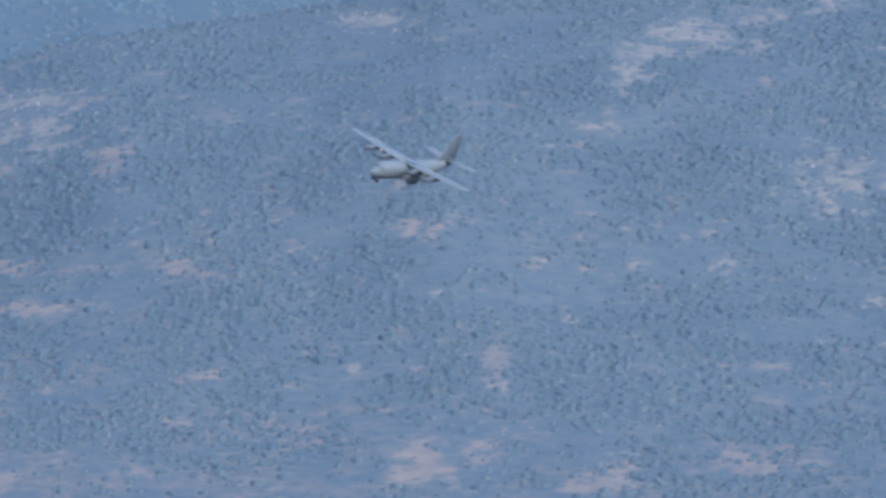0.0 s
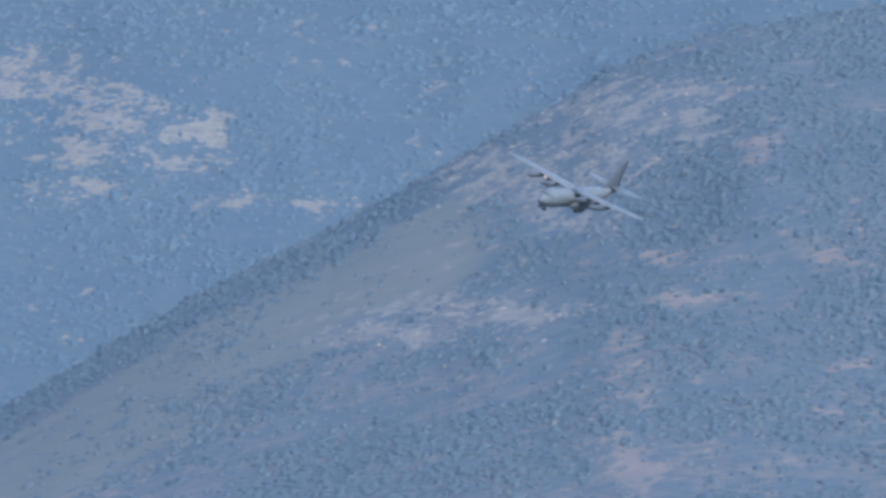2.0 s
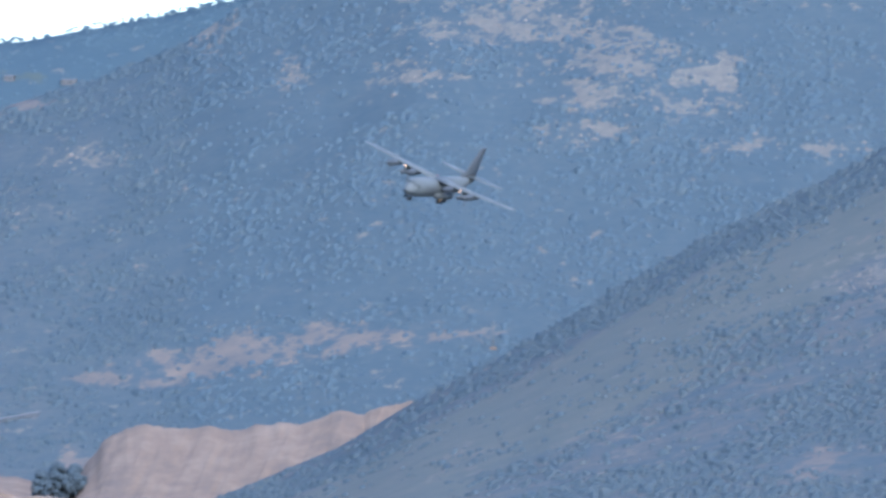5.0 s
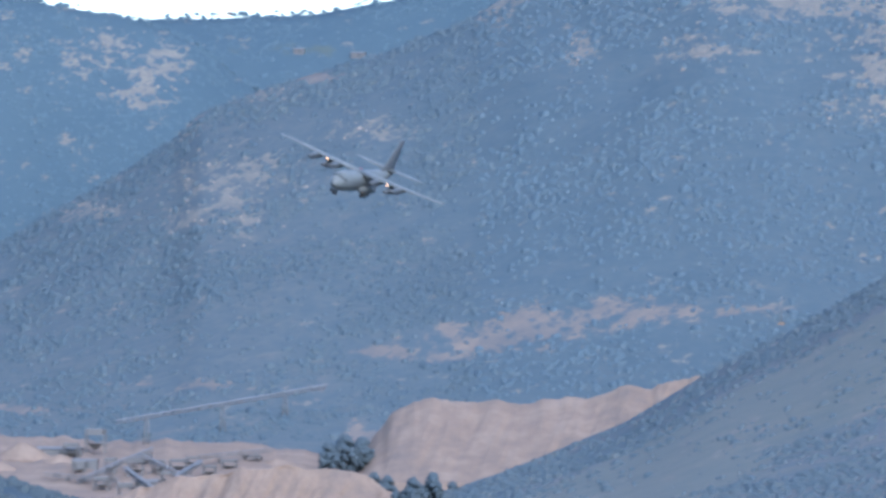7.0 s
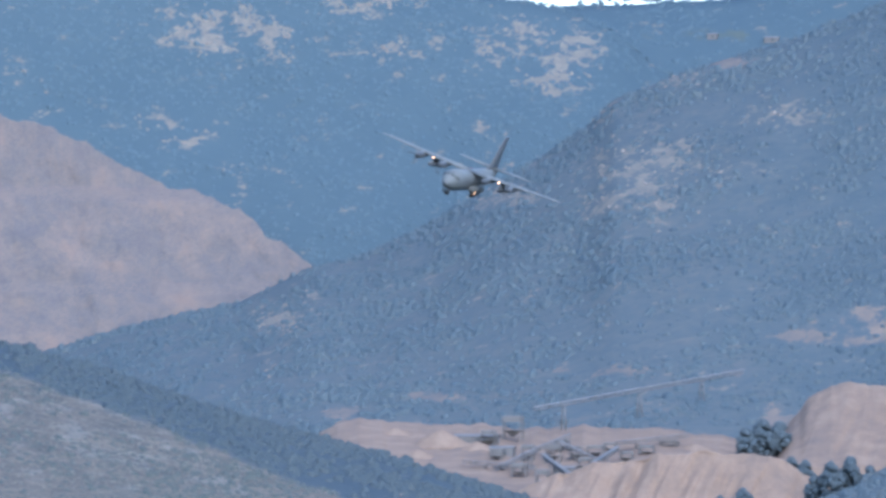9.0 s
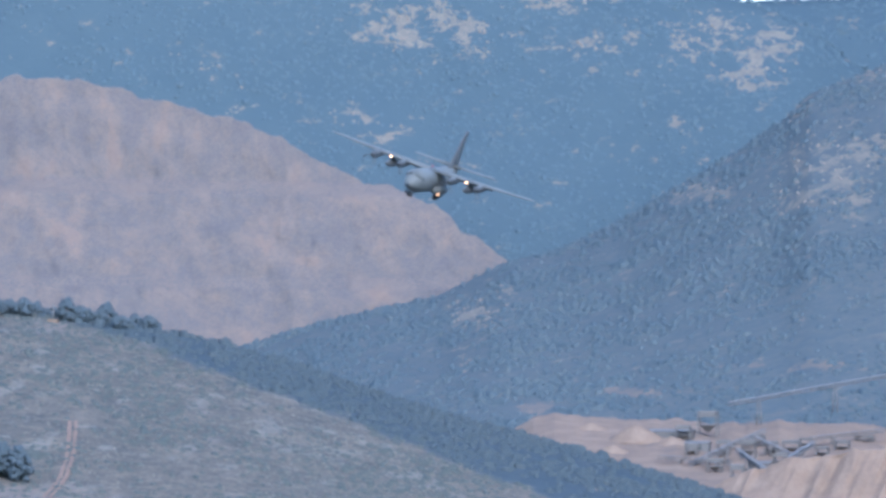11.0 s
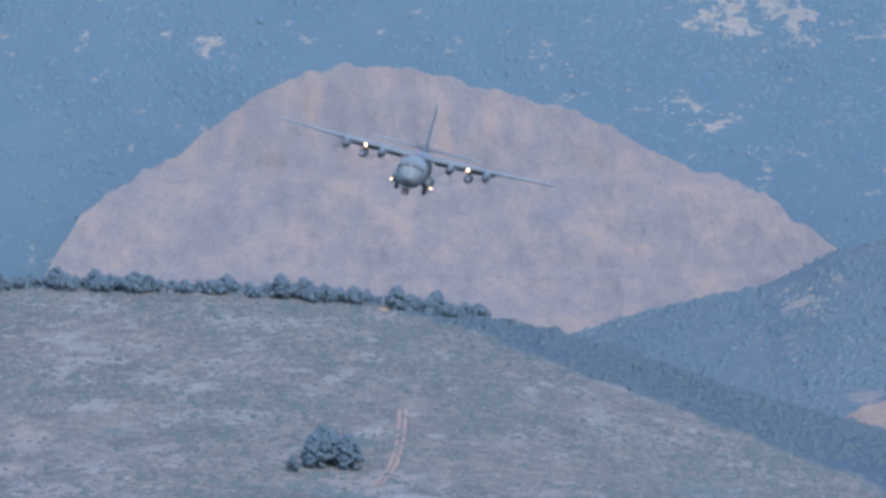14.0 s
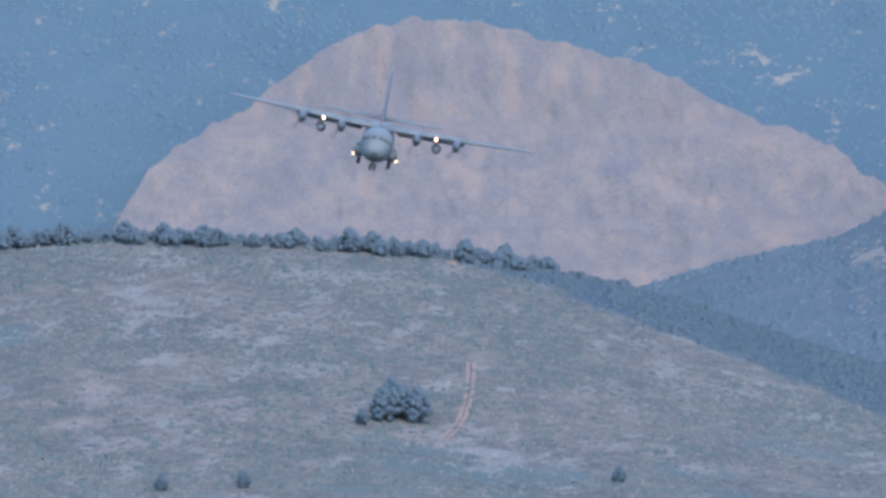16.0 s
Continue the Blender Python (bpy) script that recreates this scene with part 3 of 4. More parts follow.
        rod(gear, (0.7, s * 2.0, -1.6), (0.7, s * 2.0, -2.45), 0.14)
        rod(gear, (-0.9, s * 2.0, -1.6), (-0.9, s * 2.0, -2.45), 0.14)
        box(gear, -0.1, s * 2.75, -2.15, 2.6, 0.06, 0.9)
        leg = part("main_gear", gear, M_DARK, root, "lowered main undercarriage leg")
        for x in (0.7, -0.9):
            part("wheel", wheel_mesh(x, s * 2.0, -2.5, 0.7, 0.5), M_RUBBER, leg)
        lamp(root, "taxi_light", 1.55, s * 2.85, -1.9, 0.15, "warm-white taxi light glowing on the gear door")
        # tailplane
        rings = [aerofoil((x_le, s * y, z), c, th, (-1, 0, 0), (0, 0, 1)) for y, x_le, c, z, th in
                 ((0.0, -11.4, 4.6, 2.4, 0.36), (7.5, -13.1, 2.5, 2.45, 0.2), (8.0, -13.6, 1.8, 2.45, 0.08))]
        part("tailplane", loft(rings), M_GREY, root)
        # engines
        for y, z in ((5.0, 1.45), (10.25, 1.62)):
            prof = [(5.15, 0.0, 0.42, 0.46), (4.8, -0.02, 0.52, 0.6), (4.0, -0.05, 0.56, 0.72), (2.4, 0.0, 0.58, 0.76), (0.2, 0.12, 0.52, 0.62), (-1.8, 0.2, 0.36, 0.4), (-2.9, 0.22, 0.24, 0.26)]
            nac = part("engine_nacelle", loft([oval(x, s * y, z + dz, w, h, 18) for x, dz, w, h in prof]), M_FIN, root, "dark grey turboprop engine nacelle")
            part("intake", loft([oval(5.18, s * y, z - 0.42, 0.34, 0.2, 12), oval(4.7, s * y, z - 0.46, 0.4, 0.3, 12), oval(3.6, s * y, z - 0.4, 0.36, 0.34, 12)]), M_DARK, nac, "dark air intake")
    # fin and dorsal fillet
    rings = [aerofoil((x, 0, z), c, th, (-1, 0, 0), (0, 1, 0)) for z, x, c, th in ((1.9, -8.2, 7.8, 0.4), (2.6, -9.6, 6.3, 0.36), (3.4, -10.6, 5.3, 0.34), (8.65, -14.0, 2.5, 0.22), (9.15, -14.7, 1.6, 0.08))]
    fin = part("fin", loft(rings), M_FIN, root, "vertical tail fin with its shade painted in dark grey")
    bm = bmesh.new()
    for s in (1, -1):
        box(bm, -13.4, s * 0.2, 5.0, 0.8, 0.03, 0.5)
    part("fin_marking", bm, M_STEEL, fin, "small pale fin marking")
    bm = bmesh.new()
    rod(bm, (10.2, 0, -1.8), (10.2, 0, -2.6), 0.1)
    box(bm, 11.1, 0.55, -2.2, 1.5, 0.05, 0.6)
    box(bm, 11.1, -0.55, -2.2, 1.5, 0.05, 0.6)
    nose = part("nose_gear", bm, M_DARK, root, "lowered nose undercarriage leg")
    for s in (1, -1):
        part("wheel", wheel_mesh(10.2, s * 0.28, -2.65, 0.48, 0.3), M_RUBBER, nose)
    part("beacon", loft([oval(1.0, 0, 2.62, 0.16, 0.01, 12), oval(1.0, 0, 2.78, 0.14, 0.01, 12)]), M_BEACON, root, "red anti-collision beacon")
    bm = bmesh.new()
    rod(bm, (6.5, 0, 2.1), (-13.0, 0, 6.6), 0.012, 5)
    part("wire_aerial", bm, M_DARK, root)
    props = []
    for y, z in ((5.0, 1.45), (10.25, 1.62), (-5.0, 1.45), (-10.25, 1.62)):
        hub = loft([oval(-0.35, 0, 0, 0.34, 0.34, 14), oval(0.1, 0, 0, 0.36, 0.36, 14), oval(0.55, 0, 0, 0.24, 0.24, 14), oval(0.78, 0, 0, 0.05, 0.05, 14)])
        prop = part("propeller", hub, M_DARK, root, "spinning four-bladed propeller")
        for k in range(4):
            rings = []
            for d, c, tw in ((0.3, 0.2, 60), (0.9, 0.3, 48), (1.6, 0.32, 36), (2.0, 0.28, 30), (2.06, 0.2, 29)):
                a = radians(tw)
                fwd, side = math.sin(a), math.cos(a)
                rings.append([(fwd * q * c + 0.02 * w * side, side * q * c - 0.02 * w * fwd, d) for q, w in ((-0.5, 0), (0, 1.6), (0.5, 0), (0, -1.6))])
            bm = loft(rings)
            bmesh.ops.rotate(bm, verts=bm.verts, matrix=Matrix.Rotation(math.pi / 2 * k, 3, "X"))
            part("blade", bm, M_FIN, prop)
        props.append((prop, 5.5, y, z))
    return props


def lamp(root, name, x, y, z, r, label):
    """A tube with a glowing lens set back in it."""
    tube = part(name, loft([oval(x - 0.3, y, z, r * 0.6, r * 0.6, 16), oval(x, y, z, r * 1.12, r * 1.12, 16), oval(x + 0.42, y, z, r * 1.12, r * 1.12, 16),
                            oval(x + 0.42, y, z, r * 1.02, r * 1.02, 16), oval(x + 0.12, y, z, r * 1.0, r * 1.0, 16)], caps=False), M_FIN, root, label)
    part("lens", loft([oval(x + 0.1, y, z, r, r, 16), oval(x + 0.16, y, z, r * 0.6, r * 0.6, 16), oval(x + 0.18, y, z, 0.02, 0.02, 16)]), M_LAMP, tube, "glowing lamp lens")


def wheel_mesh(x, y, z, r, w):
    rings = [[(x + rr * math.cos(a), y + o, z + rr * math.sin(a)) for a in [2 * math.pi * k / 18 for k in range(18)]]
             for o, rr in ((-w / 2, r * 0.55), (-w / 2, r * 0.85), (-w * 0.35, r * 0.97), (0, r), (w * 0.35, r * 0.97), (w / 2, r * 0.85), (w / 2, r * 0.55))]
    return loft(rings)


PROPS = build_aircraft()


# ---- diggings, buildings and single trees ----
def spot(u, v, r):
    """A place by its pixel position in the camera's view, left and over the level line, and distance."""
    return Vector((-math.sin(u / S) * r, math.cos(u / S) * r, EYE[2] + math.tan(v / S) * r))


def on_ground(u, r):
    z = float(ground_height(np.array([float(u)]), np.array([float(r)]))[0])
    return Vector((-math.sin(u / S) * r, math.cos(u / S) * r, z))


def slope_spot(u, v, r0, r1):
    """The first place of the ground that the camera sees at pixel position u, v."""
    r = np.arange(r0, r1, 3.0)
    z = ground_height(np.full_like(r, u), r)
    hit = np.nonzero(np.arctan2(z - EYE[2], r) * S >= v)[0]
    k = hit[0] if len(hit) else len(r) - 1
    return on_ground(u, r[k])


def bank(name, label, top, foot, r_foot, r_top, material, seed, rough, ledges=(), gully=0.0, step=5.0, rows=60, back=70.0, category="quarry"):
    """A dug face: it rises from its foot to a top line, and runs back into the hill behind."""
    us = np.arange(top[0][0], top[-1][0], step)
    tv = np.interp(us, [p[0] for p in top], [p[1] for p in top])
    x0 = us / S * r_foot
    tv = tv + 7.0 * fbm(x0, x0 * 0 + seed, 8, seed, 4) * np.clip((tv - foot) / 60.0, 0, 1)
    z_top = EYE[2] + np.tan(tv / S) * r_top
    z_foot = EYE[2] + math.tan(foot / S) * r_foot
    t = np.linspace(0, 1, rows)
    U, T = np.meshgrid(us, t, indexing="ij")
    Zt = z_top[:, None]
    Z = z_foot + (Zt - z_foot) * T
    lean = T.copy()
    if ledges:
        h = (Z - z_foot) / (z_top.max() - z_foot) + 0.012 * fbm(U / S * r_foot, Z * 0.3, 90, seed + 3, 4)
        lean = np.interp(h, [p[0] for p in ledges], [p[1] for p in ledges])
    R = r_foot + (r_top - r_foot) * np.clip(lean, 0, 1)
    along = U / S * r_foot
    R = R + rough * (0.8 * fbm(along, Z * 0.7, 18, seed + 5, 5) + 0.25 * fbm(along, Z * 0.45, 8, seed + 8, 4)) * np.sin(np.pi * np.clip(T, 0.02, 0.98)) ** 0.4
    R = R + gully * np.abs(fbm(along + Z * 0.5, Z * 0.12, 6, seed + 7, 4)) * np.sin(np.pi * T) ** 0.5
    # a skirt below the foot
    U = np.concatenate([us[:, None], U], 1)
    R = np.concatenate([np.full((len(us), 1), r_foot - 4.0), R], 1)
    Z = np.concatenate([np.full((len(us), 1), min(z_foot - 6.0, -3.0)), Z], 1)
    # the top runs back and dips under the hill
    for d, dz in ((6.0, 0.3), (back * 0.5, -1.0), (back, -12.0)):
        U = np.concatenate([U, us[:, None]], 1)
        R = np.concatenate([R, np.full((len(us), 1), r_top + d)], 1)
        Z = np.concatenate([Z, Zt + dz], 1)
    co = np.stack([-np.sin(U / S) * R, np.cos(U / S) * R, Z], -1)
    n, m = U.shape
    i, j = np.meshgrid(np.arange(n - 1), np.arange(m - 1), indexing="ij")
    quads = np.stack([i * m + j, (i + 1) * m + j, (i + 1) * m + j + 1, i * m + j + 1], -1).reshape(-1, 4)
    me = bpy.data.meshes.new(name)
    me.from_pydata(co.reshape(-1, 3).tolist(), [], quads[:, ::-1].tolist())
    me.polygons.foreach_set("use_smooth", np.ones(len(me.polygons), bool))
    if ledges:
        # loose stone lies on the ledges
        rubble = np.pad(np.clip(np.gradient(lean, axis=1) / np.gradient(h, axis=1) - 1.3, 0, 0.55), ((0, 0), (1, 3)))
        me.attributes.new("rubble", "FLOAT", "POINT").data.foreach_set("value", rubble.astype(np.float32).ravel())
    me.materials.append(material)
    return tagged(new(name, me), label, category, kind="structure")


bank("quarry_cliff", "pinkish grey limestone quarry face with benches",
     CLIFF,
     -60, 4330, 4440, M_QUARRY, 91, 3.6, ledges=[(0, 0), (0.3, 0.34), (0.34, 0.42), (0.6, 0.68), (0.65, 0.80), (1.0, 1.0)], gully=0.3, step=4.0, rows=120, back=170.0)
bank("quarry_pit", "orange-pink dug bank of a gravel pit",
     [(2070, -40), (2103, -9), (2201, -29), (2356, -50), (2408, -60), (2500, -56), (2590, -53), (2635, -72), (2676, -112), (2700, -155), (2720, -200)], -200, 3590, 3700, M_SAND, 92, 3.5, gully=6.0,
     step=4.0, rows=40, back=40.0)
FLOOR = [(2660, -190), (2700, -160), (2830, -140), (3060, -128), (3300, -124), (3400, -120), (3470, -116), (3520, -140)]


def floor_spot(u, v):
    """A place on the sloping floor of the gravel works."""
    z1 = EYE[2] + math.tan(np.interp(u, [p[0] for p in FLOOR], [p[1] for p in FLOOR]) / S) * 3700
    z0 = EYE[2] + math.tan(-262 / S) * 3450
    for k in range(101):
        z, r = z0 + (z1 - z0) * k / 100, 3450 + 250 * k / 100
        if (z - EYE[2]) / r * S >= v:
            break
    return Vector((-math.sin(u / S) * r, math.cos(u / S) * r, z - 0.4))


bank("quarry_floor", "pale sandy floor of a gravel works", FLOOR, -262, 3450, 3700, M_SAND, 93, 1.5, gully=1.0, step=5.0, rows=50, back=30.0)
bank("gravel_face", "pale gullied gravel face below a stone works",
     [(2600, -250), (2690, -188), (2780, -175), (2900, -180), (3040, -196), (3110, -215), (3180, -250)], -275, 3420, 3450, M_SAND, 94, 2.5, gully=5.0, step=4.0, rows=36, back=30.0)


def stockpile(u, v, radius, height, seed):
    rng = random.Random(seed)
    bm = bmesh.new()
    rings, n = [], 28
    for k in range(9):
        f = k / 8
        rad = radius * (1 - f) ** 0.85 + 0.05
        rings.append([(rad * math.cos(2 * math.pi * q / n) * (1 + rng.uniform(-0.06, 0.06)), rad * math.sin(2 * math.pi * q / n) * (1 + rng.uniform(-0.06, 0.06)), height * f) for q in range(n)])
    ob = part("stockpile", loft(rings), M_SAND, None)
    ob.matrix_basis = Matrix.Translation(floor_spot(u, v) - Vector((0, 0, 1.0)))
    return tagged(ob, "pale conical heap of gravel in a stone works", "heap", "gravel heaps")


for k, (u, v, w, h) in enumerate(((3300, -160, 13, 7.5), (3235, -168, 9, 4.5), (3075, -235, 13, 6.5), (2960, -165, 8, 3.0), (2850, -165, 9, 3.2), (3380, -140, 9, 4.0), (3340, -180, 8, 4.0))):
    stockpile(u, v, w, h, 300 + k)


def beam_between(name, a, b, w, h, material, parent, label=""):
    a, b = Vector(a), Vector(b)
    bm = bmesh.new()
    q = (b - a).to_track_quat("X", "Z").to_matrix().to_4x4()
    box(bm, 0, 0, 0, (b - a).length, w, h, Matrix.Translation((a + b) / 2) @ q)
    bmesh.ops.bevel(bm, geom=bm.edges[:], offset=min(w, h) * 0.08, segments=1, affect="EDGES")
    return part(name, bm, material, parent, label, smooth=False)


def conveyor(start, end, legs, label, width=1.5, roof=None):
    """An inclined belt gallery with a roof, side trusses and trestles down to z."""
    root = tagged(new("belt_conveyor"), label, "conveyor", "belt conveyors")
    root.location = start
    a, b = Vector((0, 0, 0)), Vector(end) - Vector(start)
    side = b.cross(Vector((0, 0, 1))).normalized() * width / 2
    up = Vector((0, 0, 1.2))
    beam_between("belt", a, b, width, 0.3, M_STEEL, root)
    beam_between("roof", a + up, b + up, width + 0.3, 0.2, roof or M_STEEL, root, "sheet-metal roof")
    for s in (1, -1):
        bm = bmesh.new()
        n = max(4, int(b.length / 3))
        for k in range(n):
            p, q = a.lerp(b, k / n) + side * s, a.lerp(b, (k + 1) / n) + side * s
            rod(bm, p, q + up if k % 2 else q, 0.09, 5)
            rod(bm, p, p + up, 0.09, 5)
        part("side_truss", bm, M_STEEL, root)
    for f, drop in legs:
        bm = bmesh.new()
        p = a.lerp(b, f)
        for s in (1, -1):
            rod(bm, p + side * s, p + side * s * 1.7 - Vector((0, 0, drop)), 0.28, 6)
        for k in range(1, 4):
            rod(bm, p + side * (1 + 0.2 * k) - Vector((0, 0, drop * k / 4)), p - side * (1 + 0.2 * k) - Vector((0, 0, drop * k / 4)), 0.12, 5)
        part("trestle", bm, M_STEEL, root)
    return root


conveyor(spot(3135, -98, 3670), spot(2765, -32, 3760), [(0.14, 9.5), (0.5, 10.0), (0.8, 8.0)], "long inclined grey belt conveyor gallery on trestles", 1.4, M_ROOF)
conveyor(floor_spot(3205, -205), floor_spot(3115, -195) + Vector((0, 0, 7)), [(0.7, 6.0)], "short inclined belt conveyor in a stone works")
conveyor(floor_spot(3260, -200) + Vector((0, 0, 2)), floor_spot(3130, -210) + Vector((0, 0, 2)), [(0.3, 3.0), (0.8, 3.0)], "low level belt conveyor in a stone works")
conveyor(floor_spot(3090, -185) + Vector((0, 0, 6)), floor_spot(3010, -195), [(0.4, 4.0)], "short inclined belt conveyor in a stone works")
conveyor(floor_spot(2990, -172) + Vector((0, 0, 3)), floor_spot(2860, -162) + Vector((0, 0, 4)), [(0.3, 4.5), (0.8, 4.5)], "low inclined belt conveyor in a stone works")

conveyor(floor_spot(3150, -178), floor_spot(3070, -172) + Vector((0, 0, 6)), [(0.6, 4.0)], "short inclined belt conveyor in a stone works")
conveyor(floor_spot(3060, -212), floor_spot(2985, -190) + Vector((0, 0, 5)), [(0.7, 4.0)], "short inclined belt conveyor in a stone works")
conveyor(floor_spot(3120, -208) + Vector((0, 0, 6)), floor_spot(3060, -222), [(0.3, 5.0)], "short inclined belt conveyor in a stone works")


def works_tower(u, v, w, d, h, label):
    """A steel screening tower: columns, decks, a clad house and a hopper."""
    root = tagged(new("screening_tower"), label, "industrial tower", "stone works towers")
    root.location = floor_spot(u, v)
    for sx in (-1, 1):
        for sy in (-1, 1):
            bm = bmesh.new()
            box(bm, sx * w / 2, sy * d / 2, h / 2 - 1, 0.4, 0.4, h + 2)
            part("column", bm, M_STEEL, root, smooth=False)
    for f in (0.4, 0.75):
        bm = bmesh.new()
        box(bm, 0, 0, h * f, w + 1.0, d + 1.0, 0.25)
        part("deck", bm, M_STEEL, root, smooth=False)
    bm = bmesh.new()
    box(bm, 0, 0, h * 0.88, w * 0.9, d * 0.9, h * 0.24)
    bmesh.ops.bevel(bm, geom=bm.edges[:], offset=0.15, segments=1, affect="EDGES")
    part("clad_house", bm, M_STEEL, root, "rusty sheet-clad machine house", smooth=False)
    part("hopper", loft([[(x * w * s, y * d * s, z) for x, y in ((-0.4, -0.4), (0.4, -0.4), (0.4, 0.4), (-0.4, 0.4))] for s, z in ((0.25, h * 0.12), (0.9, h * 0.36), (0.92, h * 0.4))]), M_STEEL, root, smooth=False)
    return root


for u, v, w, d, h in ((3172, -148, 7, 5, 9), (3100, -190, 5, 4, 7), (3060, -184, 4, 4, 5), (3025, -180, 6, 4, 4.5), (3145, -186, 4, 4, 6), (3120, -236, 4, 4, 7), (2935, -178, 5, 4, 4), (3200, -185, 4, 4, 4.5),
                      (3085, -168, 5, 4, 4), (3000, -170, 4, 4, 3.5), (3045, -205, 4, 3, 5), (3160, -215, 5, 4, 5), (2970, -188, 4, 4, 4), (3215, -160, 5, 4, 6), (2895, -165, 6, 4, 3)):
    works_tower(u, v, w, d, h, "grey steel screening tower of a stone works")


def shed(u, v, w, d, h, label, material=None):
    root = tagged(new("shed"), label, "shed", "sheds")
    root.location = floor_spot(u, v)
    bm = bmesh.new()
    box(bm, 0, 0, h / 2 - 0.5, w, d, h + 1)
    part("wall", bm, material or M_STEEL, root, smooth=False)
    prof = [(-d * 0.55, h), (0, h + d * 0.16), (d * 0.55, h), (d * 0.55, h + 0.15), (0, h + d * 0.16 + 0.15), (-d * 0.55, h + 0.15)]
    part("roof", loft([[(x, y, z) for y, z in prof] for x in (-w * 0.53, w * 0.53)]), M_STEEL, root, smooth=False)
    bm = bmesh.new()
    box(bm, w * 0.1, -d / 2 - 0.03, h * 0.4, w * 0.22, 0.08, h * 0.75)
    part("door", bm, M_DARK, root, smooth=False)
    return root


shed(3235, -156, 16, 6, 2.6, "long low dark-roofed shed in a stone works")
shed(3190, -176, 9, 5, 2.6, "low grey shed in a stone works")
shed(3080, -212, 8, 5, 2.6, "low grey shed in a stone works")
p = slope_spot(2713, 552, 4400, 4950)
hut = shed(3000, -200, 7, 4, 1.6, "small pale flat hut on a mountain shoulder")
hut.location = p
p = slope_spot(2818, 556, 4400, 4950)
hut = shed(3000, -200, 5, 4, 1.6, "small ochre-roofed hut on a mountain shoulder")
hut.location = p


def low_wall(u0, u1, r, label):
    """A row of pale blocks at the foot of the slope."""
    root = tagged(new("low_wall"), label, "wall")
    a, b = on_ground(u0, r), on_ground(u1, r)
    root.location = a
    rng = random.Random(8)
    n = 9
    for k in range(n):
        if k in (4, 6):
            continue
        p = (b - a) * (k / n)
        p.z += on_ground(u0 + (u1 - u0) * k / n, r).z - a.z - p.z
        bm = bmesh.new()
        box(bm, 0, 0, 0.6, (b - a).length / n * 0.95, 0.8, 2.0 + rng.uniform(-0.3, 0.3))
        bmesh.ops.bevel(bm, geom=bm.edges[:], offset=0.08, segments=1, affect="EDGES")
        bmesh.ops.rotate(bm, verts=bm.verts, matrix=Matrix.Rotation(u0 / S, 3, "Z"))
        bmesh.ops.translate(bm, verts=bm.verts, vec=p)
        part("block", bm, M_ROOF, root, smooth=False)
    return root


foot = slope_spot(1045, -150, 2500, 3200)
low_wall(925, 1165, foot.to_2d().length, "broken low pale wall at the foot of a wooded slope")


def mast(at, height, label, arms=2):
    root = tagged(new("mast"), label, "mast", "masts")
    root.location = at
    bm = bmesh.new()
    rod(bm, (0, 0, -1), (0, 0, height), 0.28, 8, 0.14)
    part("pole", bm, M_STEEL, root)
    for k in range(arms):
        bm = bmesh.new()
        rod(bm, (-1.2, 0, height * (0.95 - 0.15 * k)), (1.2, 0, height * (0.95 - 0.15 * k)), 0.09, 6)
        part("crossarm", bm, M_STEEL, root)
    bm = bmesh.new()
    box(bm, 0, 0, 0.1, 2.6, 2.0, 1.2)
    part("footing", bm, M_SAND, root, smooth=False)
    return root


mast(slope_spot(1961, 83, 3600, 4300), 11.0, "tall pale power mast on a wooded slope")
mast(slope_spot(2943, 628, 4500, 4950), 8.0, "thin mast on the skyline ridge", 0)
mast(on_ground(4330, 2490), 4.6, "pale pillar among trees on a ridge", 0)


def tree_kind(seed, height, width, label, category="tree", leaves=None):
    """A tapered trunk with limbs, and a crown of many ragged leaf clumps."""
    rng = random.Random(seed)
    root = tagged(new("evergreen_tree"), label, category, "single trees")
    bm = bmesh.new()
    rod(bm, (0, 0, -0.5), (0.1, 0, height * 0.7), 0.22, 7, 0.07)
    for k in range(6):
        a, z = rng.uniform(0, 6.28), height * rng.uniform(0.25, 0.6)
        rod(bm, (0, 0, z), (math.cos(a) * width * 0.35, math.sin(a) * width * 0.35, z + height * 0.18), 0.08, 5, 0.03)
    part("trunk", bm, M_BARK, root)
    bm = bmesh.new()
    for k in range(130):
        a, f = rng.uniform(0, 6.28), rng.uniform(0.04, 1.0)
        rad = width * 0.5 * math.sin(math.pi * (0.15 + 0.8 * f) ** 0.8) * math.sqrt(rng.uniform(0.1, 1))
        s = width * rng.uniform(0.08, 0.16)
        m = Matrix.Translation((rad * math.cos(a), rad * math.sin(a), height * f * 0.95)) @ Euler((rng.uniform(0, 3), rng.uniform(0, 3), 0)).to_matrix().to_4x4() @ Matrix.Diagonal((s, s * 1.2, s * 0.8, 1))
        g = bmesh.ops.create_icosphere(bm, subdivisions=1, radius=1.0, matrix=m)
        for q in g["verts"]:
            q.co += Vector([rng.uniform(-0.25, 0.25) * s for _ in range(3)])
    part("crown", bm, leaves or M_CROWN, root)
    return root


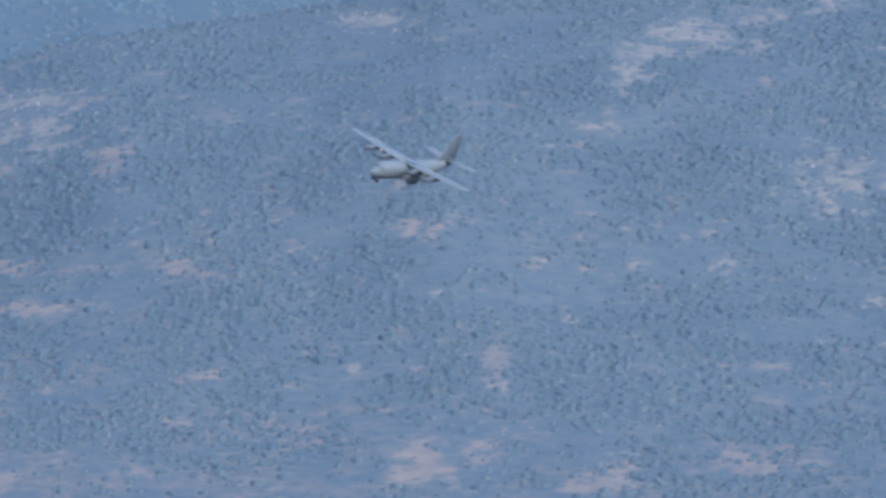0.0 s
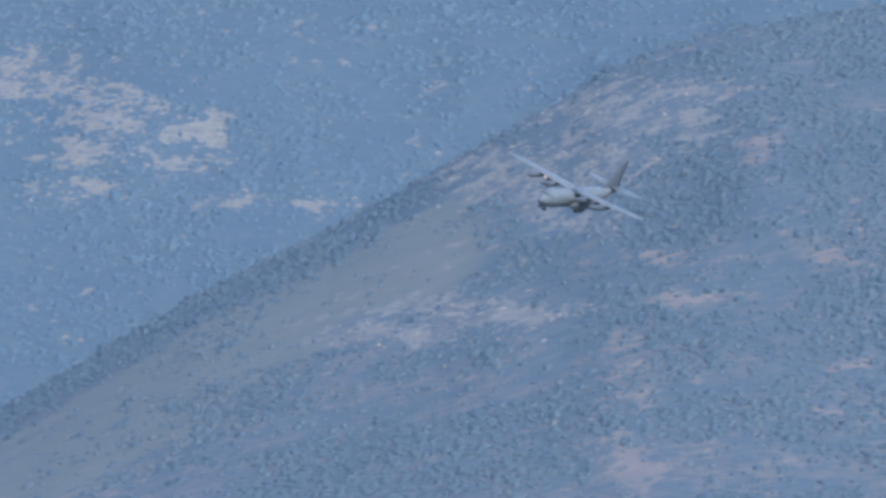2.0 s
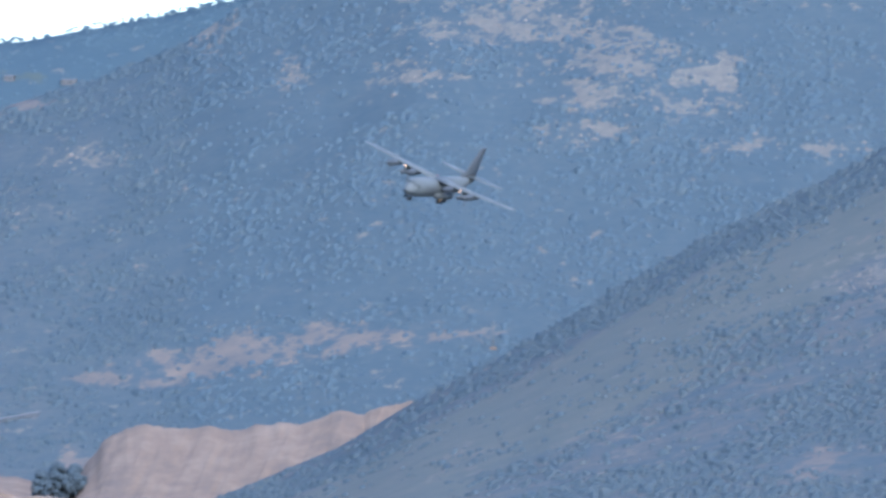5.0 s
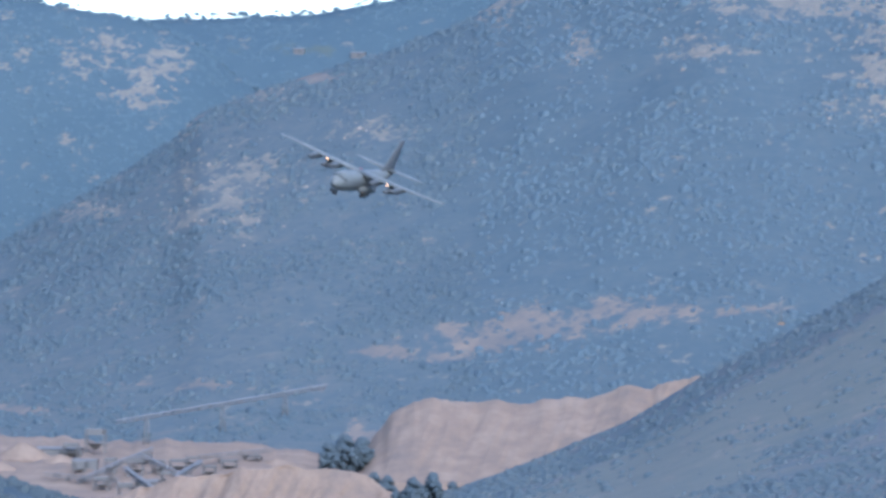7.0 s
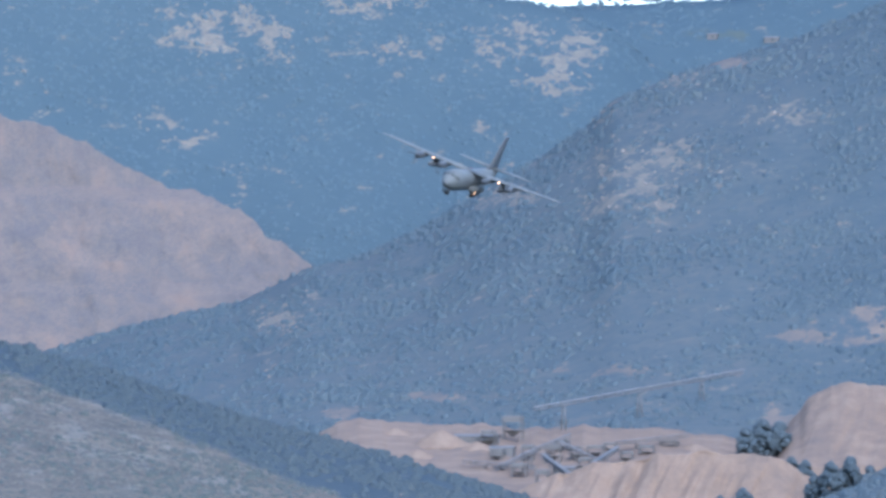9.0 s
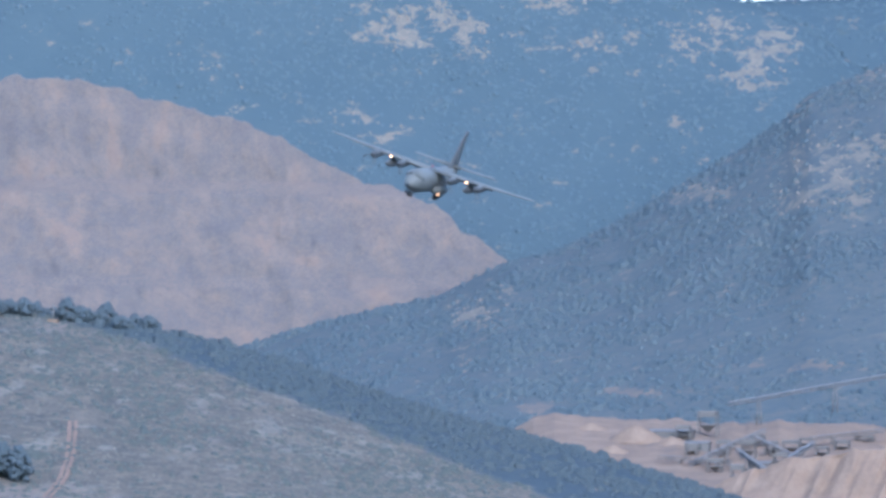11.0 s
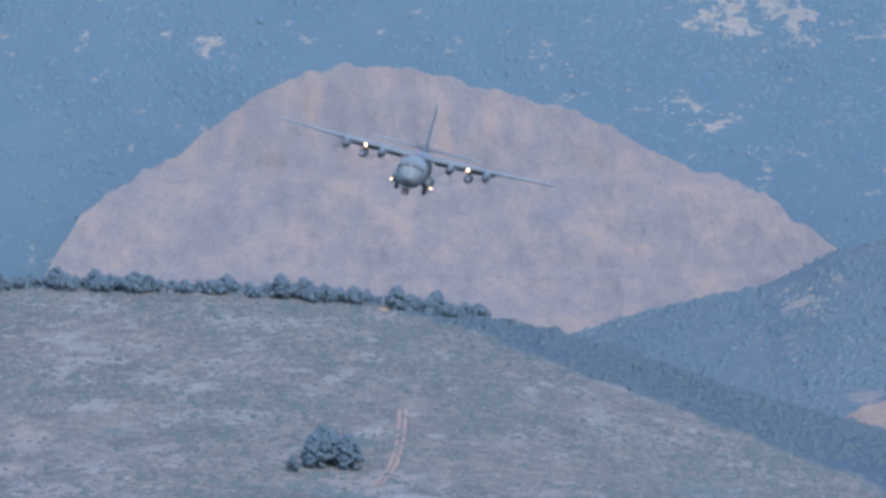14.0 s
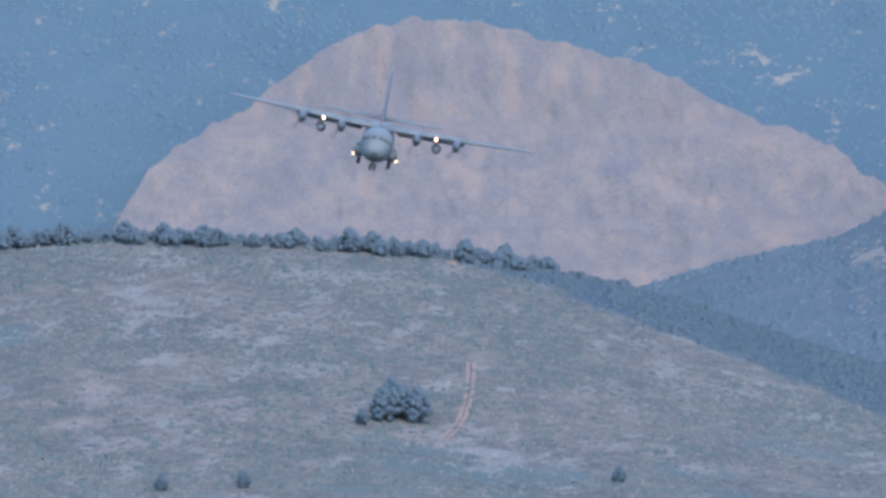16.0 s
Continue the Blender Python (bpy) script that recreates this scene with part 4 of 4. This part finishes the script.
def plant_trees():
    kinds = [tree_kind(50 + k, h, w, "dark rounded evergreen tree on a hill ridge") for k, (h, w) in enumerate(((3.6, 5.0), (4.4, 5.2), (3.0, 6.0), (5.0, 5.0)))]
    rng = random.Random(5)
    spots_ = []
    u = 4160
    while u < 5160:
        spots_.append((u, 2498 + rng.uniform(-6, 14), rng.uniform(0.8, 1.2)))
        u += rng.uniform(11, 27)
    for k, (u, r, s) in enumerate(spots_):
        at = on_ground(u, r)
        m = Matrix.Translation(at) @ Matrix.Rotation(rng.uniform(0, 6.28), 4, "Z") @ Matrix.Diagonal((s, s, s, 1))
        src = kinds[k % 4]
        if k < 4:
            src.matrix_basis = m
        else:
            copy_thing(src, Matrix.Translation(at) @ Matrix.Rotation(rng.uniform(0, 6.28), 4, "Z")).scale = (s, s, s)
    bush = tree_kind(77, 7.6, 6.2, "dark green tree clump on a stony slope")
    first = True
    for u, v in ((4452, -228), (4420, -224), (4392, -230), (4436, -215), (4490, -238), (4700, -345), (4035, -338), (4845, -352)):
        at = slope_spot(u, v, 2080, 2500)
        s = 0.5 if u in (4490, 4700, 4035, 4845) else 1.05
        if first:
            bush.matrix_basis, first = Matrix.Translation(at), False
        else:
            copy_thing(bush, Matrix.Translation(at) @ Matrix.Rotation(u, 4, "Z")).scale = (s, s, s)
    shrub = tree_kind(99, 5.5, 8.0, "blue-green bush on a bench of the quarry face", leaves=M_PINE)
    for k, (u, v, s) in enumerate(((4763, 240, 1.0), (4722, 242, 0.7), (4806, 240, 0.6))):
        r = 4330 + 110 * (v + 60) / (np.interp(u, [p[0] for p in CLIFF[::1]], [p[1] for p in CLIFF]) + 60) - 3
        m = Matrix.Translation(spot(u, v - 10, r))
        if k == 0:
            shrub.matrix_basis = m
        else:
            copy_thing(shrub, m).scale = (s, s, s)
    pine = tree_kind(88, 10.0, 7.5, "tall blue-green pine beside a gravel works")
    first = True
    for u, r, s in ((2805, 3400, 1.0), (2765, 3395, 1.25), (2610, 3410, 1.2), (2640, 3415, 0.9), (2575, 3420, 1.1), (2680, 3480, 1.2), (2705, 3490, 1.0), (2655, 3500, 1.1), (2540, 3440, 0.9), (2730, 3660, 1.4),
                    (2700, 3650, 1.3), (2760, 3665, 1.1), (2650, 3640, 1.0)):
        at = on_ground(u, r)
        if r > 3430:
            at = floor_spot(u, -240 if r < 3600 else -180)
        if first:
            pine.matrix_basis, first = Matrix.Translation(at), False
        else:
            copy_thing(pine, Matrix.Translation(at) @ Matrix.Rotation(u, 4, "Z")).scale = (s, s, s)


plant_trees()


def dirt_track():
    """Two wheel ruts up the stony slope."""
    root = tagged(new("dirt_track"), "orange-brown dirt track with two wheel ruts on a stony slope", "track", kind="structure")
    line = [(4296, -128), (4297, -150), (4299, -175), (4303, -198), (4312, -222), (4326, -246), (4344, -262)]
    pts = [slope_spot(u, v, 2080, 2500) for u, v in line]
    root.location = pts[0]
    for off in (-0.75, 0.75):
        bm = bmesh.new()
        prev = None
        for a, b in zip(pts, pts[1:]):
            n = 8
            for k in range(n + (b is pts[-1])):
                p = a.lerp(b, k / n)
                r, u = p.to_2d().length, math.atan2(-p.x, p.y) * S
                g = on_ground(u, r)
                row = [bm.verts.new(g - pts[0] + Vector((off + s * (0.45 + 0.05 * math.sin(k * 2.1 + s)), 0, h))) for s, h in ((-1, 0.1), (-0.5, 0.22), (0.5, 0.22), (1, 0.1))]
                if prev:
                    for i in range(3):
                        bm.faces.new((prev[i], prev[i + 1], row[i + 1], row[i]))
                prev = row
        bmesh.ops.recalc_face_normals(bm, faces=bm.faces)
        part("rut", bm, M_EARTH, root)


dirt_track()


# ---- what moves ----
FLIGHT = [  # seconds, bearing to the left and height in degrees, distance, heading, pitch, bank
    (0.0, 0.2071, 1.7311, 2360.7, 227.49, -2.29, -23.33),
    (1.0, 1.6473, 1.6147, 2313.9, 230.97, -2.19, -23.36),
    (2.0, 3.0413, 1.5072, 2268.3, 234.74, -2.09, -23.31),
    (3.0, 4.3785, 1.4090, 2223.8, 238.71, -1.99, -23.19),
    (4.0, 5.6494, 1.3203, 2180.4, 242.78, -1.89, -23.00),
    (5.0, 6.8462, 1.2415, 2138.2, 246.86, -1.79, -22.72),
    (6.0, 7.9626, 1.1728, 2097.2, 250.85, -1.69, -22.37),
    (7.5, 9.4765, 1.0897, 2037.8, 256.45, -1.54, -21.71),
    (8.0, 9.9368, 1.0674, 2018.6, 258.17, -1.49, -21.45),
    (9.0, 10.7895, 1.0313, 1981.1, 261.31, -1.39, -20.87),
    (9.6, 11.2577, 1.0151, 1959.1, 262.97, -1.32, -20.49),
    (10.0, 11.5519, 1.0067, 1944.7, 263.98, -1.28, -20.22),
    (10.1, 11.6232, 1.0048, 1941.1, 264.22, -1.27, -20.15),
    (10.2, 11.6936, 1.0031, 1937.5, 264.45, -1.26, -20.08),
    (12.3, 13.3099, 1.0204, 1472.0, 270.96, -3.35, -16.38),
    (12.4, 13.3700, 1.0205, 1467.4, 271.64, -3.37, -16.25),
    (12.5, 13.4290, 1.0203, 1462.7, 272.31, -3.40, -16.11),
    (12.8, 13.5717, 1.0191, 1450.9, 273.89, -3.46, -15.77),
    (13.0, 13.7075, 1.0165, 1438.8, 275.35, -3.53, -15.42),
    (13.5, 13.9587, 1.0074, 1414.2, 277.94, -3.66, -14.74),
    (14.0, 14.1826, 0.9930, 1388.7, 280.05, -3.79, -14.05),
    (15.0, 14.5483, 0.9487, 1335.3, 282.89, -4.06, -12.68),
    (16.0, 14.8046, 0.8834, 1278.6, 283.86, -4.32, -11.31),
]


def motions():
    rows = []
    for t, az, el, dist, head, pitch, bank in FLIGHT:
        a, e, h, p, b = (radians(v) for v in (az, el, head, pitch, bank))
        at = Vector(EYE) + dist * Vector((-math.sin(a) * math.cos(e), math.cos(a) * math.cos(e), math.sin(e)))
        fw = Vector((math.cos(h) * math.cos(p), math.sin(h) * math.cos(p), math.sin(p)))
        side = Vector((-math.sin(h), math.cos(h), 0))
        up = fw.cross(side)
        left = side * math.cos(b) + up * math.sin(b)
        top = fw.cross(left)
        m = Matrix((fw, left, top)).transposed().to_4x4()
        rows.append((t, Matrix.Translation(at) @ m))
    walk(aircraft, rows)
    for prop, x, y, z in PROPS:
        walk(prop, [(k / 30, pose(x, y, z, 80.0 * k, 0, 0)) for k in range(481)])


motions()
